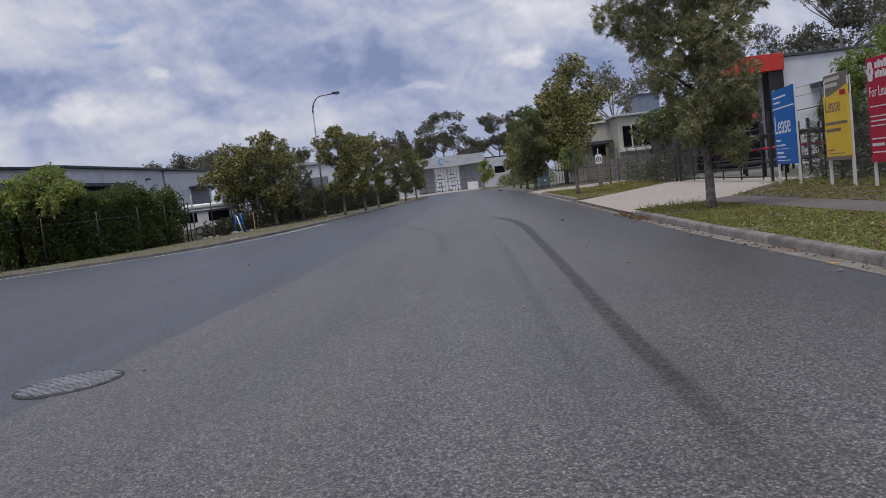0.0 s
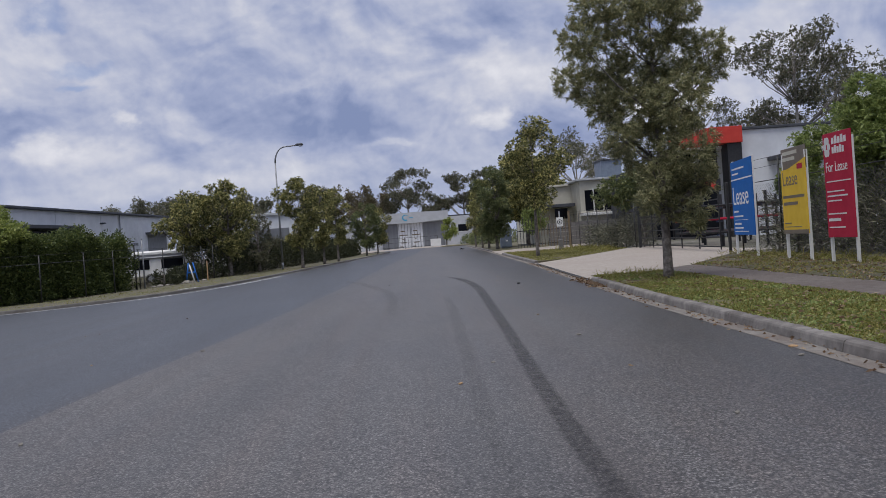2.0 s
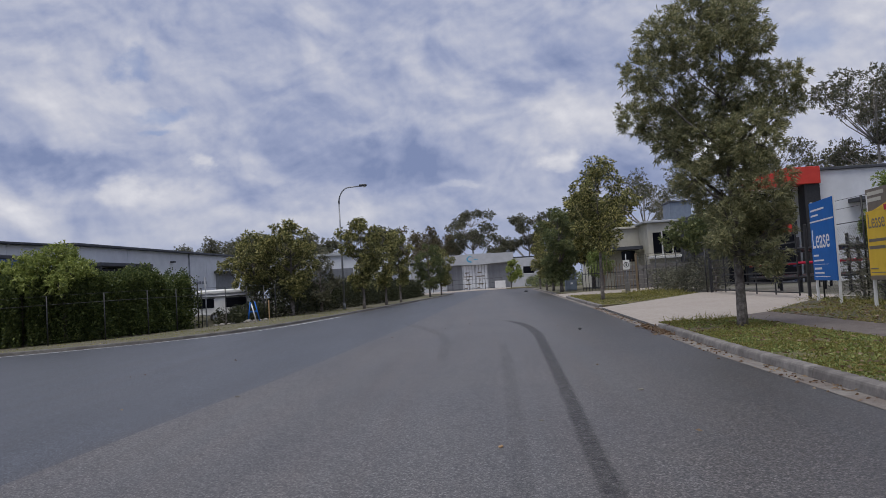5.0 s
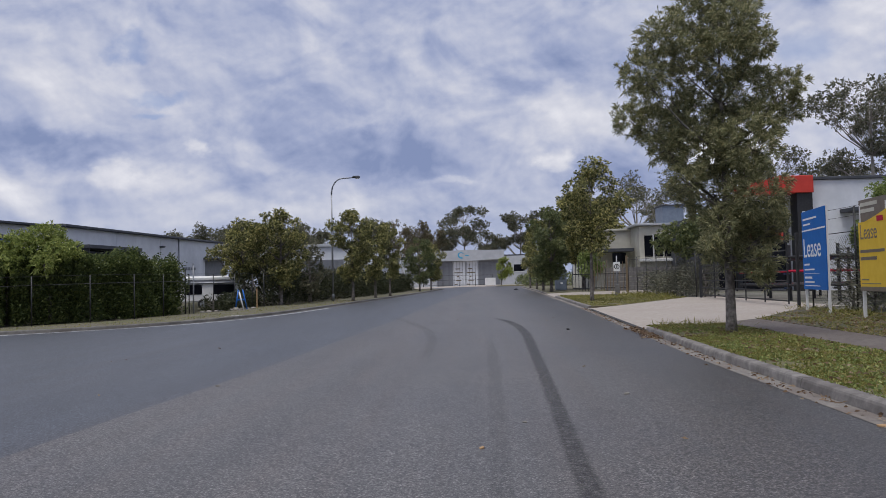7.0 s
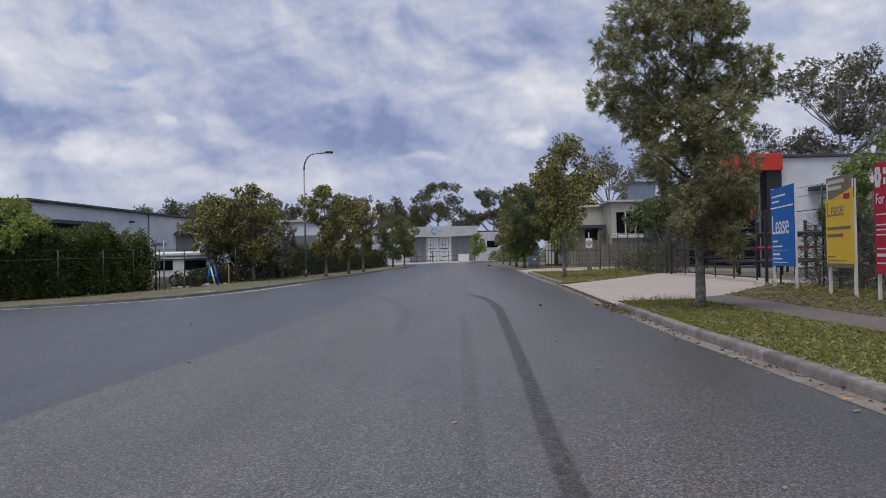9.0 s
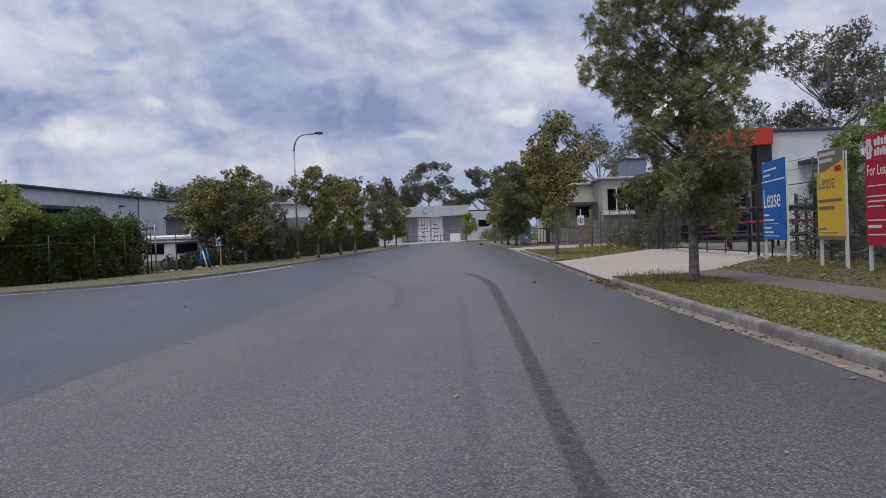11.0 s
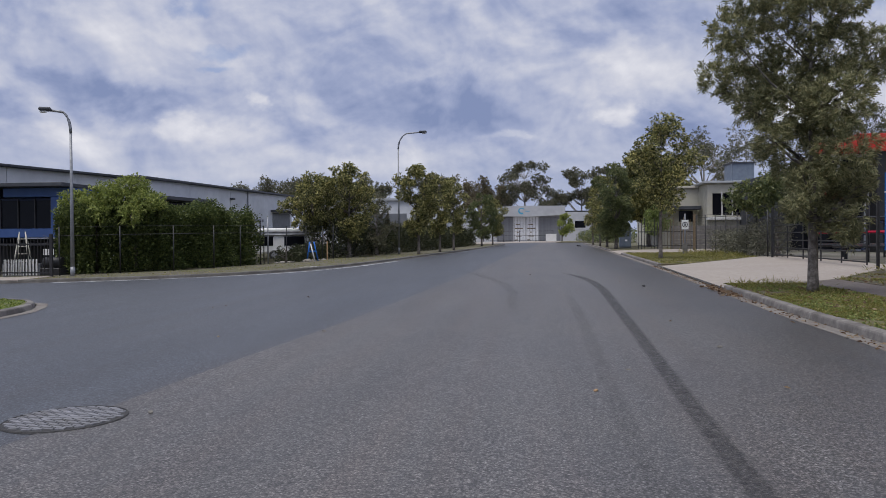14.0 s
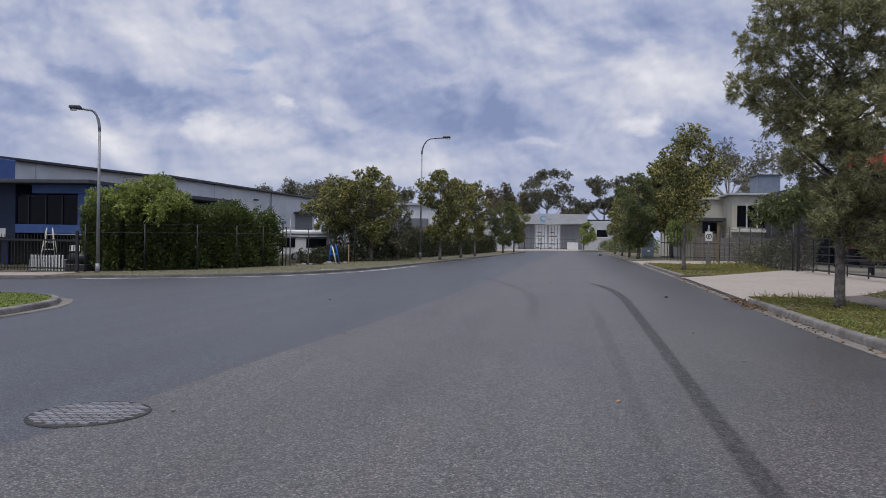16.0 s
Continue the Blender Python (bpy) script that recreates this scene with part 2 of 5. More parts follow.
M = {
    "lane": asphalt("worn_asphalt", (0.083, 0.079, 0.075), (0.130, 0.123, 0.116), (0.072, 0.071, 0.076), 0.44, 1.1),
    "lane_dark": asphalt("bluish_asphalt", (0.049, 0.055, 0.066), (0.075, 0.082, 0.094), (0.076, 0.081, 0.090), 0.0, 1.1),
    "tyre": see_through("tyre_rubber", (0.045, 0.045, 0.048), 0.34, 0.75, 14),
    "tyre_faint": see_through("faint_rubber", (0.06, 0.06, 0.062), 0.075, 0.8, 6),
    "pale_line": see_through("pale_line_film", (0.70, 0.70, 0.70), 1.0, 0.7, 20),
    "kerb": surf("kerb_concrete", (0.168, 0.155, 0.144), (0.270, 0.250, 0.230), 9, 0.9, 0.4, 90, c3=(0.097, 0.085, 0.079), scale3=1.3, amount3=0.7),
    "kerb_old": surf("old_kerb_concrete", (0.13, 0.125, 0.115), (0.20, 0.19, 0.175), 8, 0.9, 0.4, 90, c3=(0.09, 0.08, 0.07), scale3=0.8, amount3=0.7),
    "gutter": surf("gutter_concrete", (0.175, 0.16, 0.145), (0.25, 0.23, 0.205), 12, 0.9, 0.4, 110, c3=(0.15, 0.12, 0.10), scale3=0.9, amount3=0.7),
    "drive": surf("driveway_concrete", (0.335, 0.293, 0.252), (0.405, 0.358, 0.312), 7, 0.9, 0.3, 90, c3=(0.333, 0.286, 0.248), scale3=0.35, amount3=0.6),
    "path": surf("path_concrete", (0.108, 0.093, 0.084), (0.172, 0.148, 0.132), 9, 0.9, 0.4, 80, c3=(0.105, 0.082, 0.074), scale3=0.7),
    "verge": surf("verge_soil", (0.105, 0.105, 0.042), (0.16, 0.145, 0.07), 5, 0.95, 0.8, 40, c3=(0.125, 0.10, 0.07), scale3=0.9, amount3=0.7, depth=0.03),
    "leafsoil": surf("leafy_soil", (0.070, 0.060, 0.042), (0.125, 0.108, 0.078), 6, 0.95, 0.8, 40, c3=(0.085, 0.095, 0.035), scale3=0.8, amount3=0.7, depth=0.03),
    "lawn_soil": surf("lawn_ground", (0.085, 0.125, 0.026), (0.15, 0.185, 0.05), 14, 0.95, 0.8, 40, c3=(0.14, 0.13, 0.06), scale3=1.2, amount3=0.6, depth=0.03),
    "dry": surf("dry_verge", (0.115, 0.105, 0.072), (0.175, 0.155, 0.108), 4, 0.95, 0.8, 30, c3=(0.125, 0.129, 0.057), scale3=0.5, amount3=0.8, depth=0.03),
    "yard": surf("yard_ground", (0.14, 0.13, 0.11), (0.20, 0.185, 0.16), 2, 0.95, 0.6, 20, c3=(0.10, 0.11, 0.06), scale3=0.25, depth=0.03),
    "grass": leafy("grass_blades", (0.13, 0.14, 0.030), (0.245, 0.235, 0.058), (0.43, 0.36, 0.14)),
    "lawn": leafy("green_grass_blades", (0.10, 0.15, 0.022), (0.20, 0.26, 0.045), (0.38, 0.40, 0.11)),
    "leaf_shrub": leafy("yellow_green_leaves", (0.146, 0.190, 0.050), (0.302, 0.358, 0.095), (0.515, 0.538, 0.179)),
    "litter": leafy("dead_leaves", (0.12, 0.07, 0.04), (0.26, 0.17, 0.10), (0.42, 0.33, 0.22)),
    "leaf_wattle": leafy("olive_leaves", (0.143, 0.155, 0.079), (0.312, 0.313, 0.163), (0.542, 0.502, 0.283)),
    "leaf_street": leafy("street_leaves", (0.068, 0.079, 0.031), (0.238, 0.243, 0.094), (0.659, 0.588, 0.235)),
    "leaf_dark": leafy("dark_leaves", (0.084, 0.110, 0.050), (0.162, 0.190, 0.081), (0.336, 0.347, 0.146)),
    "leaf_bright": leafy("bright_leaves", (0.140, 0.187, 0.061), (0.248, 0.312, 0.098), (0.434, 0.482, 0.176)),
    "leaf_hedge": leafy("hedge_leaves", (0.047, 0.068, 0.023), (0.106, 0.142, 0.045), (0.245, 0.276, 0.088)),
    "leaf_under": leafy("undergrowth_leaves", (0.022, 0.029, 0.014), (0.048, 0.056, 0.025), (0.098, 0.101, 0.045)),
    "leaf_gum": leafy("gum_leaves", (0.097, 0.105, 0.070), (0.162, 0.162, 0.108), (0.243, 0.224, 0.139)),
    "leaf_scrub": leafy("grey_scrub_leaves", (0.095, 0.098, 0.073), (0.183, 0.183, 0.134), (0.308, 0.296, 0.214)),
    "leaf_red": leafy("reddish_leaves", (0.100, 0.069, 0.049), (0.172, 0.149, 0.081), (0.309, 0.278, 0.160)),
    "bark": surf("grey_bark", (0.085, 0.073, 0.064), (0.30, 0.27, 0.24), 10, 0.95, 0.9, 30, c3=(0.06, 0.05, 0.045), scale3=4, depth=0.03),
    "bark_pale": surf("gum_bark", (0.26, 0.24, 0.21), (0.40, 0.38, 0.34), 5, 0.9, 0.5, 20, c3=(0.15, 0.12, 0.10), scale3=1.5),
    "galv": surf("galvanised_steel", (0.24, 0.25, 0.27), (0.32, 0.33, 0.35), 8, 0.55, 0.1, 60, metal=0.6),
    "black": surf("black_steel", (0.018, 0.018, 0.02), (0.03, 0.03, 0.032), 12, 0.5, 0.1, 80),
    "wire": surf("dark_wire", (0.05, 0.05, 0.05), (0.09, 0.09, 0.09), 20, 0.6, 0.0, metal=0.5),
    "mesh": surf("dull_zinc_wire", (0.10, 0.10, 0.105), (0.15, 0.15, 0.155), 20, 0.6, 0.0, metal=0.3),
    "white": surf("white_paint", (0.72, 0.72, 0.71), (0.80, 0.80, 0.79), 3, 0.5, 0.1, 50, c3=(0.60, 0.59, 0.57), scale3=0.8, amount3=0.5),
    "panel": surf("pale_grey_panel", (0.66, 0.68, 0.71), (0.73, 0.75, 0.78), 1.5, 0.8, 0.15, 30, c3=(0.50, 0.52, 0.55), scale3=0.25, amount3=0.5),
    "shed": surf("white_shed_steel", (0.41, 0.43, 0.455), (0.48, 0.50, 0.525), 1.2, 0.6, 0.1, 30, c3=(0.38, 0.39, 0.41), scale3=0.2, amount3=0.5),
    "cream": surf("cream_render", (0.56, 0.54, 0.46), (0.64, 0.62, 0.53), 2, 0.85, 0.2, 40, c3=(0.45, 0.42, 0.35), scale3=0.3),
    "roofing": surf("grey_steel_roof", (0.045, 0.05, 0.06), (0.07, 0.075, 0.088), 3, 0.65, 0.1, 30),
    "shutter": surf("grey_shutter", (0.17, 0.18, 0.20), (0.22, 0.23, 0.25), 3, 0.6, 0.1, 30),
    "glass": surf("dark_glass", (0.006, 0.007, 0.010), (0.010, 0.011, 0.015), 1, 0.08, 0.0, spec=0.14),
    "navy": surf("navy_paint", (0.008, 0.017, 0.052), (0.012, 0.024, 0.070), 2, 0.6, 0.1, 30),
    "bluewall": surf("blue_paint", (0.055, 0.115, 0.31), (0.072, 0.138, 0.36), 2, 0.6, 0.1, 30),
    "bluepanel": surf("blue_sign", (0.006, 0.115, 0.40), (0.010, 0.135, 0.45), 4, 0.6, 0.0, spec=0.2),
    "yellow": surf("yellow_sign", (0.74, 0.48, 0.045), (0.80, 0.54, 0.06), 4, 0.6, 0.0, spec=0.2),
    "redpanel": surf("red_sign", (0.44, 0.018, 0.050), (0.50, 0.025, 0.06), 4, 0.6, 0.0, spec=0.2),
    "red": surf("red_fascia", (0.52, 0.035, 0.022), (0.60, 0.05, 0.03), 2, 0.5, 0.0),
    "brown": surf("brown_print", (0.150, 0.118, 0.085), (0.190, 0.152, 0.111), 4, 0.4, 0.0),
    "steelgrey": surf("blue_grey_metal", (0.135, 0.17, 0.225), (0.185, 0.22, 0.275), 3, 0.5, 0.1, 30),
    "bluepaint": surf("bright_blue_plastic", (0.012, 0.13, 0.50), (0.02, 0.17, 0.58), 5, 0.4, 0.0),
    "wood": surf("weathered_timber", (0.38, 0.24, 0.12), (0.50, 0.33, 0.18), 12, 0.8, 0.4, 60),
    "timber_gate": surf("pale_timber", (0.120, 0.090, 0.051), (0.168, 0.126, 0.078), 9, 0.85, 0.3, 50),
    "iron": surf("cast_iron", (0.22, 0.22, 0.235), (0.31, 0.31, 0.325), 18, 0.6, 0.3, 80, metal=0.2, c3=(0.16, 0.155, 0.15), scale3=3),
    "iron_dark": surf("iron_recess", (0.035, 0.035, 0.037), (0.07, 0.068, 0.067), 25, 0.9, 0.3, 80),
    "stone": surf("pale_rock", (0.19, 0.175, 0.15), (0.30, 0.28, 0.245), 7, 0.9, 0.6, 25, depth=0.03),
    "block": surf("grey_block_wall", (0.14, 0.135, 0.13), (0.20, 0.19, 0.18), 6, 0.95, 0.4, 40),
    "rubber": surf("tyre_black", (0.02, 0.02, 0.02), (0.03, 0.03, 0.03), 20, 0.8, 0.2, 60),
    "cyan": surf("cyan_mark", (0.03, 0.30, 0.52), (0.05, 0.36, 0.58), 3, 0.5, 0.0),
}

# ---- building blocks ----


def lerp_at(pts, y):
    for (xa, ya), (xb, yb) in zip(pts, pts[1:]):
        if ya <= y <= yb:
            return xa + (xb - xa) * (y - ya) / (yb - ya)
    return pts[0][0] if y < pts[0][1] else pts[-1][0]


def gz(x, y):
    """Height of the road: it rises a little ahead and falls to the side street."""
    return 0.003 * (max(12.0, min(y, 112.0)) - 12) + 0.02 * max(min(x + 1, 0.0), -20.0)


def mesh_of(name, bm, material):
    me = bpy.data.meshes.new(name)
    bm.to_mesh(me)
    bm.free()
    me.materials.append(M[material])
    return me


def part(name, bm, material, parent=None, label=""):
    ob = new(name, mesh_of(name, bm, material))
    ob.parent = parent
    return tagged(ob, label)


def thing(name, at, turn, label, category, group="", kind=""):
    ob = new(name)
    ob.matrix_basis = pose(*at, 0, 0, turn)
    return tagged(ob, label, category, group, kind)


def box(x0, x1, y0, y1, z0, z1, bevel=0.0, bm=None):
    bm = bm or bmesh.new()
    vs = [bm.verts.new((x, y, z)) for x in (x0, x1) for y in (y0, y1) for z in (z0, z1)]
    fs = [bm.faces.new([vs[i] for i in q]) for q in ((0, 1, 3, 2), (4, 6, 7, 5), (0, 4, 5, 1), (2, 3, 7, 6), (0, 2, 6, 4), (1, 5, 7, 3))]
    if bevel:
        bmesh.ops.bevel(bm, geom=list({e for f in fs for e in f.edges}), offset=bevel, segments=1, affect="EDGES")
    return bm


def tube(points, radii, sides=8, bm=None):
    """A round bar along points, with a radius at each."""
    bm = bm or bmesh.new()
    rings = []
    for i, p in enumerate(points):
        a, b = Vector(points[max(i - 1, 0)]), Vector(points[min(i + 1, len(points) - 1)])
        d = (b - a).normalized()
        u = d.orthogonal().normalized() if abs(d.z) < 0.9 else Vector((1, 0, 0)).cross(d).normalized()
        v = d.cross(u)
        rings.append([bm.verts.new(Vector(p) + (u * math.cos(t) + v * math.sin(t)) * radii[i]) for t in (2 * math.pi * k / sides for k in range(sides))])
    for r, s in zip(rings, rings[1:]):
        for k in range(sides):
            bm.faces.new((r[k], r[(k + 1) % sides], s[(k + 1) % sides], s[k])).smooth = True
    bm.faces.new(rings[0][::-1])
    bm.faces.new(rings[-1])
    return bm


def sheet(name, outline, dz, material, label, category, rise=None):
    """A level sheet of ground that follows the lie of the land, dz above the road."""
    bm = bmesh.new()
    f = bm.faces.new([bm.verts.new((x, y, 0)) for x, y in outline])
    if f.normal.z < 0 or sum((a[0] - b[0]) * (a[1] + b[1]) for a, b in zip(outline, outline[1:] + outline[:1])) < 0:
        bmesh.ops.reverse_faces(bm, faces=[f])
    bmesh.ops.triangulate(bm, faces=bm.faces[:])
    for co, no in (((-1, 0, 0), (1, 0, 0)), ((-21, 0, 0), (1, 0, 0)), ((0, 12, 0), (0, 1, 0)), ((0, 112, 0), (0, 1, 0))):
        bmesh.ops.bisect_plane(bm, geom=bm.verts[:] + bm.edges[:] + bm.faces[:], plane_co=co, plane_no=no)
    bm.normal_update()
    for v in bm.verts:
        v.co.z = gz(v.co.x, v.co.y) + (rise(v.co.x, v.co.y) if rise else dz)
    bmesh.ops.recalc_face_normals(bm, faces=bm.faces[:])
    if sum(fc.normal.z for fc in bm.faces) < 0:
        bmesh.ops.reverse_faces(bm, faces=bm.faces[:])
    if dz > 0.05:
        r = bmesh.ops.extrude_edge_only(bm, edges=[e for e in bm.edges if e.is_boundary])
        bmesh.ops.translate(bm, verts=[g for g in r["geom"] if isinstance(g, bmesh.types.BMVert)], vec=(0, 0, -0.16))
    return tagged(part(name, bm, material), label, category, kind="structure")


def quads(name, corners, material, parent=None):
    """One mesh out of an array of four-cornered leaves (n, 4, 3)."""
    n = len(corners)
    me = bpy.data.meshes.new(name)
    me.vertices.add(n * 4)
    me.vertices.foreach_set("co", np.ascontiguousarray(corners, dtype=np.float32).ravel())
    me.loops.add(n * 4)
    me.loops.foreach_set("vertex_index", np.arange(n * 4, dtype=np.int32))
    me.polygons.add(n)
    me.polygons.foreach_set("loop_start", np.arange(0, n * 4, 4, dtype=np.int32))
    me.update(calc_edges=True)
    me.materials.append(M[material])
    ob = new(name, me)
    ob.parent = parent
    return ob


def unit(a):
    return a / np.maximum(np.linalg.norm(a, axis=-1, keepdims=True), 1e-6)


def leaves(rng, centre, way, length, width):
    """Pointed leaves that start at centre and grow along way."""
    n = len(centre)
    L = (length * rng.uniform(0.6, 1.25, n))[:, None]
    W = (width * rng.uniform(0.7, 1.2, n))[:, None]
    side = unit(np.cross(way, unit(rng.normal(size=(n, 3)))))
    bend = np.array([0, 0, -0.18]) * L
    midp = centre + way * L * 0.45
    return np.stack([centre, midp + side * W * 0.5, centre + way * L + bend, midp - side * W * 0.5], axis=1)


def offset(pts, d):
    """The line pts moved d to its right."""
    out = []
    for i, (x, y) in enumerate(pts):
        a, b = pts[max(i - 1, 0)], pts[min(i + 1, len(pts) - 1)]
        l = math.hypot(b[0] - a[0], b[1] - a[1])
        out.append((x + d * (b[1] - a[1]) / l, y - d * (b[0] - a[0]) / l))
    return out


def along(pts, step):
    """Points at even steps along a line."""
    out, left = [pts[0]], step
    for a, b in zip(pts, pts[1:]):
        l = math.hypot(b[0] - a[0], b[1] - a[1])
        s = left
        while s <= l:
            out.append((a[0] + (b[0] - a[0]) * s / l, a[1] + (b[1] - a[1]) * s / l))
            s += step
        left = s - l
    return out


def ribbon(pts, wide, dz, bm=None):
    """A flat band along pts; wide: its width at each point."""
    bm = bm or bmesh.new()
    rows = []
    for i, ((lx, ly), (rx, ry)) in enumerate(zip(*[[offset(pts, s * w / 2)[j] for j, w in enumerate(wide)] for s in (-1, 1)])):
        rows.append((bm.verts.new((lx, ly, gz(lx, ly) + dz)), bm.verts.new((rx, ry, gz(rx, ry) + dz))))
    for (a, b), (c, d) in zip(rows, rows[1:]):
        bm.faces.new((a, b, d, c))
    return bm


def film(name, pts, wide, dz, material, ends=True):
    """A band whose film value falls to nothing at its edges and ends."""
    bm = bmesh.new()
    lay = bm.verts.layers.float.new("film")
    rows = []
    for i in range(len(pts)):
        row = []
        for s, val in ((-0.62, 0.0), (-0.34, 1.0), (0.34, 1.0), (0.62, 0.0)):
            x, y = offset(pts[max(i - 1, 0):i + 2], s * wide[i])[min(i, 1)]
            v = bm.verts.new((x, y, gz(x, y) + dz))
            v[lay] = val * (min(1.0, i / 4, (len(pts) - 1 - i) / 4) if ends else 1.0)
            row.append(v)
        rows.append(row)
    for r, q in zip(rows, rows[1:]):
        for k in range(3):
            bm.faces.new((r[k], r[k + 1], q[k + 1], q[k]))
    return part(name, bm, material)


def kerb_run(pts, side, parent, step=2.4, material="kerb"):
    """Kerb stones with open joints along the road's edge; side: +1 when the verge lies to the right of pts."""
    fine = along(pts, step)
    fine = fine + [pts[-1]] if math.hypot(fine[-1][0] - pts[-1][0], fine[-1][1] - pts[-1][1]) > 0.3 else fine
    for a, b in zip(fine, fine[1:]):
        l = math.hypot(b[0] - a[0], b[1] - a[1])
        ux, uy = (b[0] - a[0]) / l, (b[1] - a[1]) / l
        nx, ny = uy * side, -ux * side
        bm = bmesh.new()
        ends = []
        for (px, py), s in ((a, 0.006), (b, -0.006)):
            px, py = px + ux * s, py + uy * s
            z = gz(px, py)
            ends.append([bm.verts.new((px + nx * o, py + ny * o, z + h)) for o, h in ((0, -0.05), (0.022, 0.068), (0.032, 0.088), (0.052, 0.098), (0.145, 0.101), (0.145, -0.05))])
        for k in range(6):
            bm.faces.new((ends[0][k], ends[0][(k + 1) % 6], ends[1][(k + 1) % 6], ends[1][k]))
        bm.faces.new(ends[0])
        bm.faces.new(ends[1])
        bmesh.ops.recalc_face_normals(bm, faces=bm.faces[:])
        part("kerb_stone", bm, material, parent)


def lettering(text, size, material, parent, m, label=""):
    cu = bpy.data.curves.new("lettering", "FONT")
    cu.body, cu.size, cu.extrude = text, size, 0.002
    tmp = new("lettering", cu)
    bpy.context.view_layer.update()
    me = bpy.data.meshes.new_from_object(tmp.evaluated_get(bpy.context.evaluated_depsgraph_get()))
    bpy.data.objects.remove(tmp)
    me.materials.clear()
    me.materials.append(M[material])
    ob = new("lettering", me)
    ob.parent = parent
    ob.matrix_basis = m
    return tagged(ob, label)

# ---- ground, road, kerbs ----
KERB_R = [(2.90, -12), (2.92, 5), (3.02, 11), (3.22, 16.4), (3.70, 27.6), (3.95, 36), (4.30, 48), (4.62, 60), (4.95, 75), (5.2, 92), (8.5, 104)]
SEAM = [(-3.5, -12), (-3.42, 4.2), (-3.25, 7.4), (-3.0, 10.9), (-2.42, 22.4), (-1.7, 44), (-0.7, 66), (0.3, 95), (0.5, 112)]
KERB_L = [(-60, 20.0), (-22, 22.9), (-16, 24.0), (-12.4, 24.8), (-10.3, 26.0), (-8.9, 28.3), (-8.0, 32), (-7.3, 38), (-6.7, 45), (-5.6, 58), (-4.5, 75), (-3.6, 90), (-6.0, 104)]
CORNER = [(-8.6, -12), (-8.75, 8), (-8.95, 11.4), (-9.3, 13.3), (-10.1, 14.7), (-11.4, 15.5), (-14, 15.6), (-60, 12.5)]


def cut(pts, y0, y1):
    inner = [(x, y) for x, y in pts if y0 < y < y1]
    return [(lerp_at(pts, y0), y0)] + inner + [(lerp_at(pts, y1), y1)]


sheet("ground", [(-900, -300), (900, -300), (900, 1500), (-900, 1500)], -0.06, "yard", "flat brown and green land round the street", "ground")
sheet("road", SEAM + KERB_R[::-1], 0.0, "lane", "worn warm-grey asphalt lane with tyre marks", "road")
sheet("road", offset(SEAM, 0.3)[::-1] + CORNER + KERB_L, -0.004, "lane_dark", "bluish-grey asphalt lane and side street mouth", "road")

# verges, path and driveways on the near side
back_r = offset(KERB_R, 0.14)
sheet("verge", cut(back_r, -12, 16.3) + [(5.0, 17.3), (4.95, -12)], 0.090, "verge", "patchy mown grass verge behind the kerb", "verge")
sheet("pavement", [(4.95, -12), (5.0, 17.4), (6.2, 18.6), (6.2, -12)], 0.082, "path", "dark weathered concrete footpath", "footpath")
sheet("verge", [(6.2, -12), (6.2, 18.6), (9.4, 23.8), (9.6, -12)], 0.090, "leafsoil", "weedy grass strip along the fence", "verge")


def ramp_up(x, y):
    return 0.02 + 0.066 * max(0.0, min((x - lerp_at(KERB_R, y)) / 1.5, 1.0))


sheet("driveway", cut(KERB_R, 16.3, 27.6) + [(5.1, 28.5), (8.0, 33.5), (9.2, 36), (10.6, 36.5), (10.6, 23.7), (9.4, 23.8), (6.2, 18.6), (5.0, 17.4)], 0.0, "drive", "pale beige concrete driveway", "driveway", ramp_up)
sheet("verge", cut(back_r, 27.6, 43) + [(6.0, 44), (9.3, 44), (9.3, 36), (8.0, 33.5), (5.1, 28.5)], 0.088, "verge", "grass verge between two driveways", "verge")
sheet("driveway", cut(KERB_R, 43, 52) + [(6.5, 52), (12, 54), (12, 44), (6.0, 44)], 0.0, "drive", "pale concrete driveway to the timber gate", "driveway", ramp_up)
sheet("verge", cut(back_r, 52, 92) + [(12, 92), (12, 54), (6.5, 52)], 0.088, "dry", "dry bare verge under street trees", "verge")
sheet("yard", [(9.6, -12), (9.4, 23.8), (10.6, 23.7), (10.6, 36.5), (9.2, 36), (9.3, 36.2), (9.3, 44), (12, 44), (12, 120), (90, 120), (90, -12)], 0.065, "yard", "dark yard ground behind the fence", "yard")

# far side and end of the street
back_l = offset(KERB_L, -0.14)
sheet("verge", back_l[:-1] + [(-7.5, 92), (-9.6, 58), (-11.2, 43), (-12.2, 36), (-13.6, 30), (-16.5, 27.4), (-22, 26), (-60, 25)], 0.088, "dry", "dry grass verge along the hedge fence", "verge")
sheet("yard", [(-60, 25), (-22, 26), (-16.5, 27.4), (-13.6, 30), (-12.2, 36), (-11.2, 43), (-9.6, 58), (-7.5, 92), (-9, 120), (-90, 120), (-90, 25)], 0.065, "yard", "yard ground behind the hedge", "yard")
sheet("driveway", [(-24, 22.75), (-16.9, 23.86), (-17.3, 26.6), (-24, 26)], 0.096, "drive", "pale concrete crossover to the black gate", "driveway")
sheet("verge", offset(CORNER, -0.14) + [(-60, -12)], 0.090, "lawn_soil", "rounded grass corner of the side street", "verge")
sheet("apron", [(-12, 104), (12, 104), (12, 136), (-18, 136)], 0.02, "drive", "pale concrete apron before the shed", "apron")
sheet("verge", [(2.6, 104.5), (12, 100), (14, 120), (4.0, 121)], 0.06, "verge", "small lawn at the end of the street", "verge")

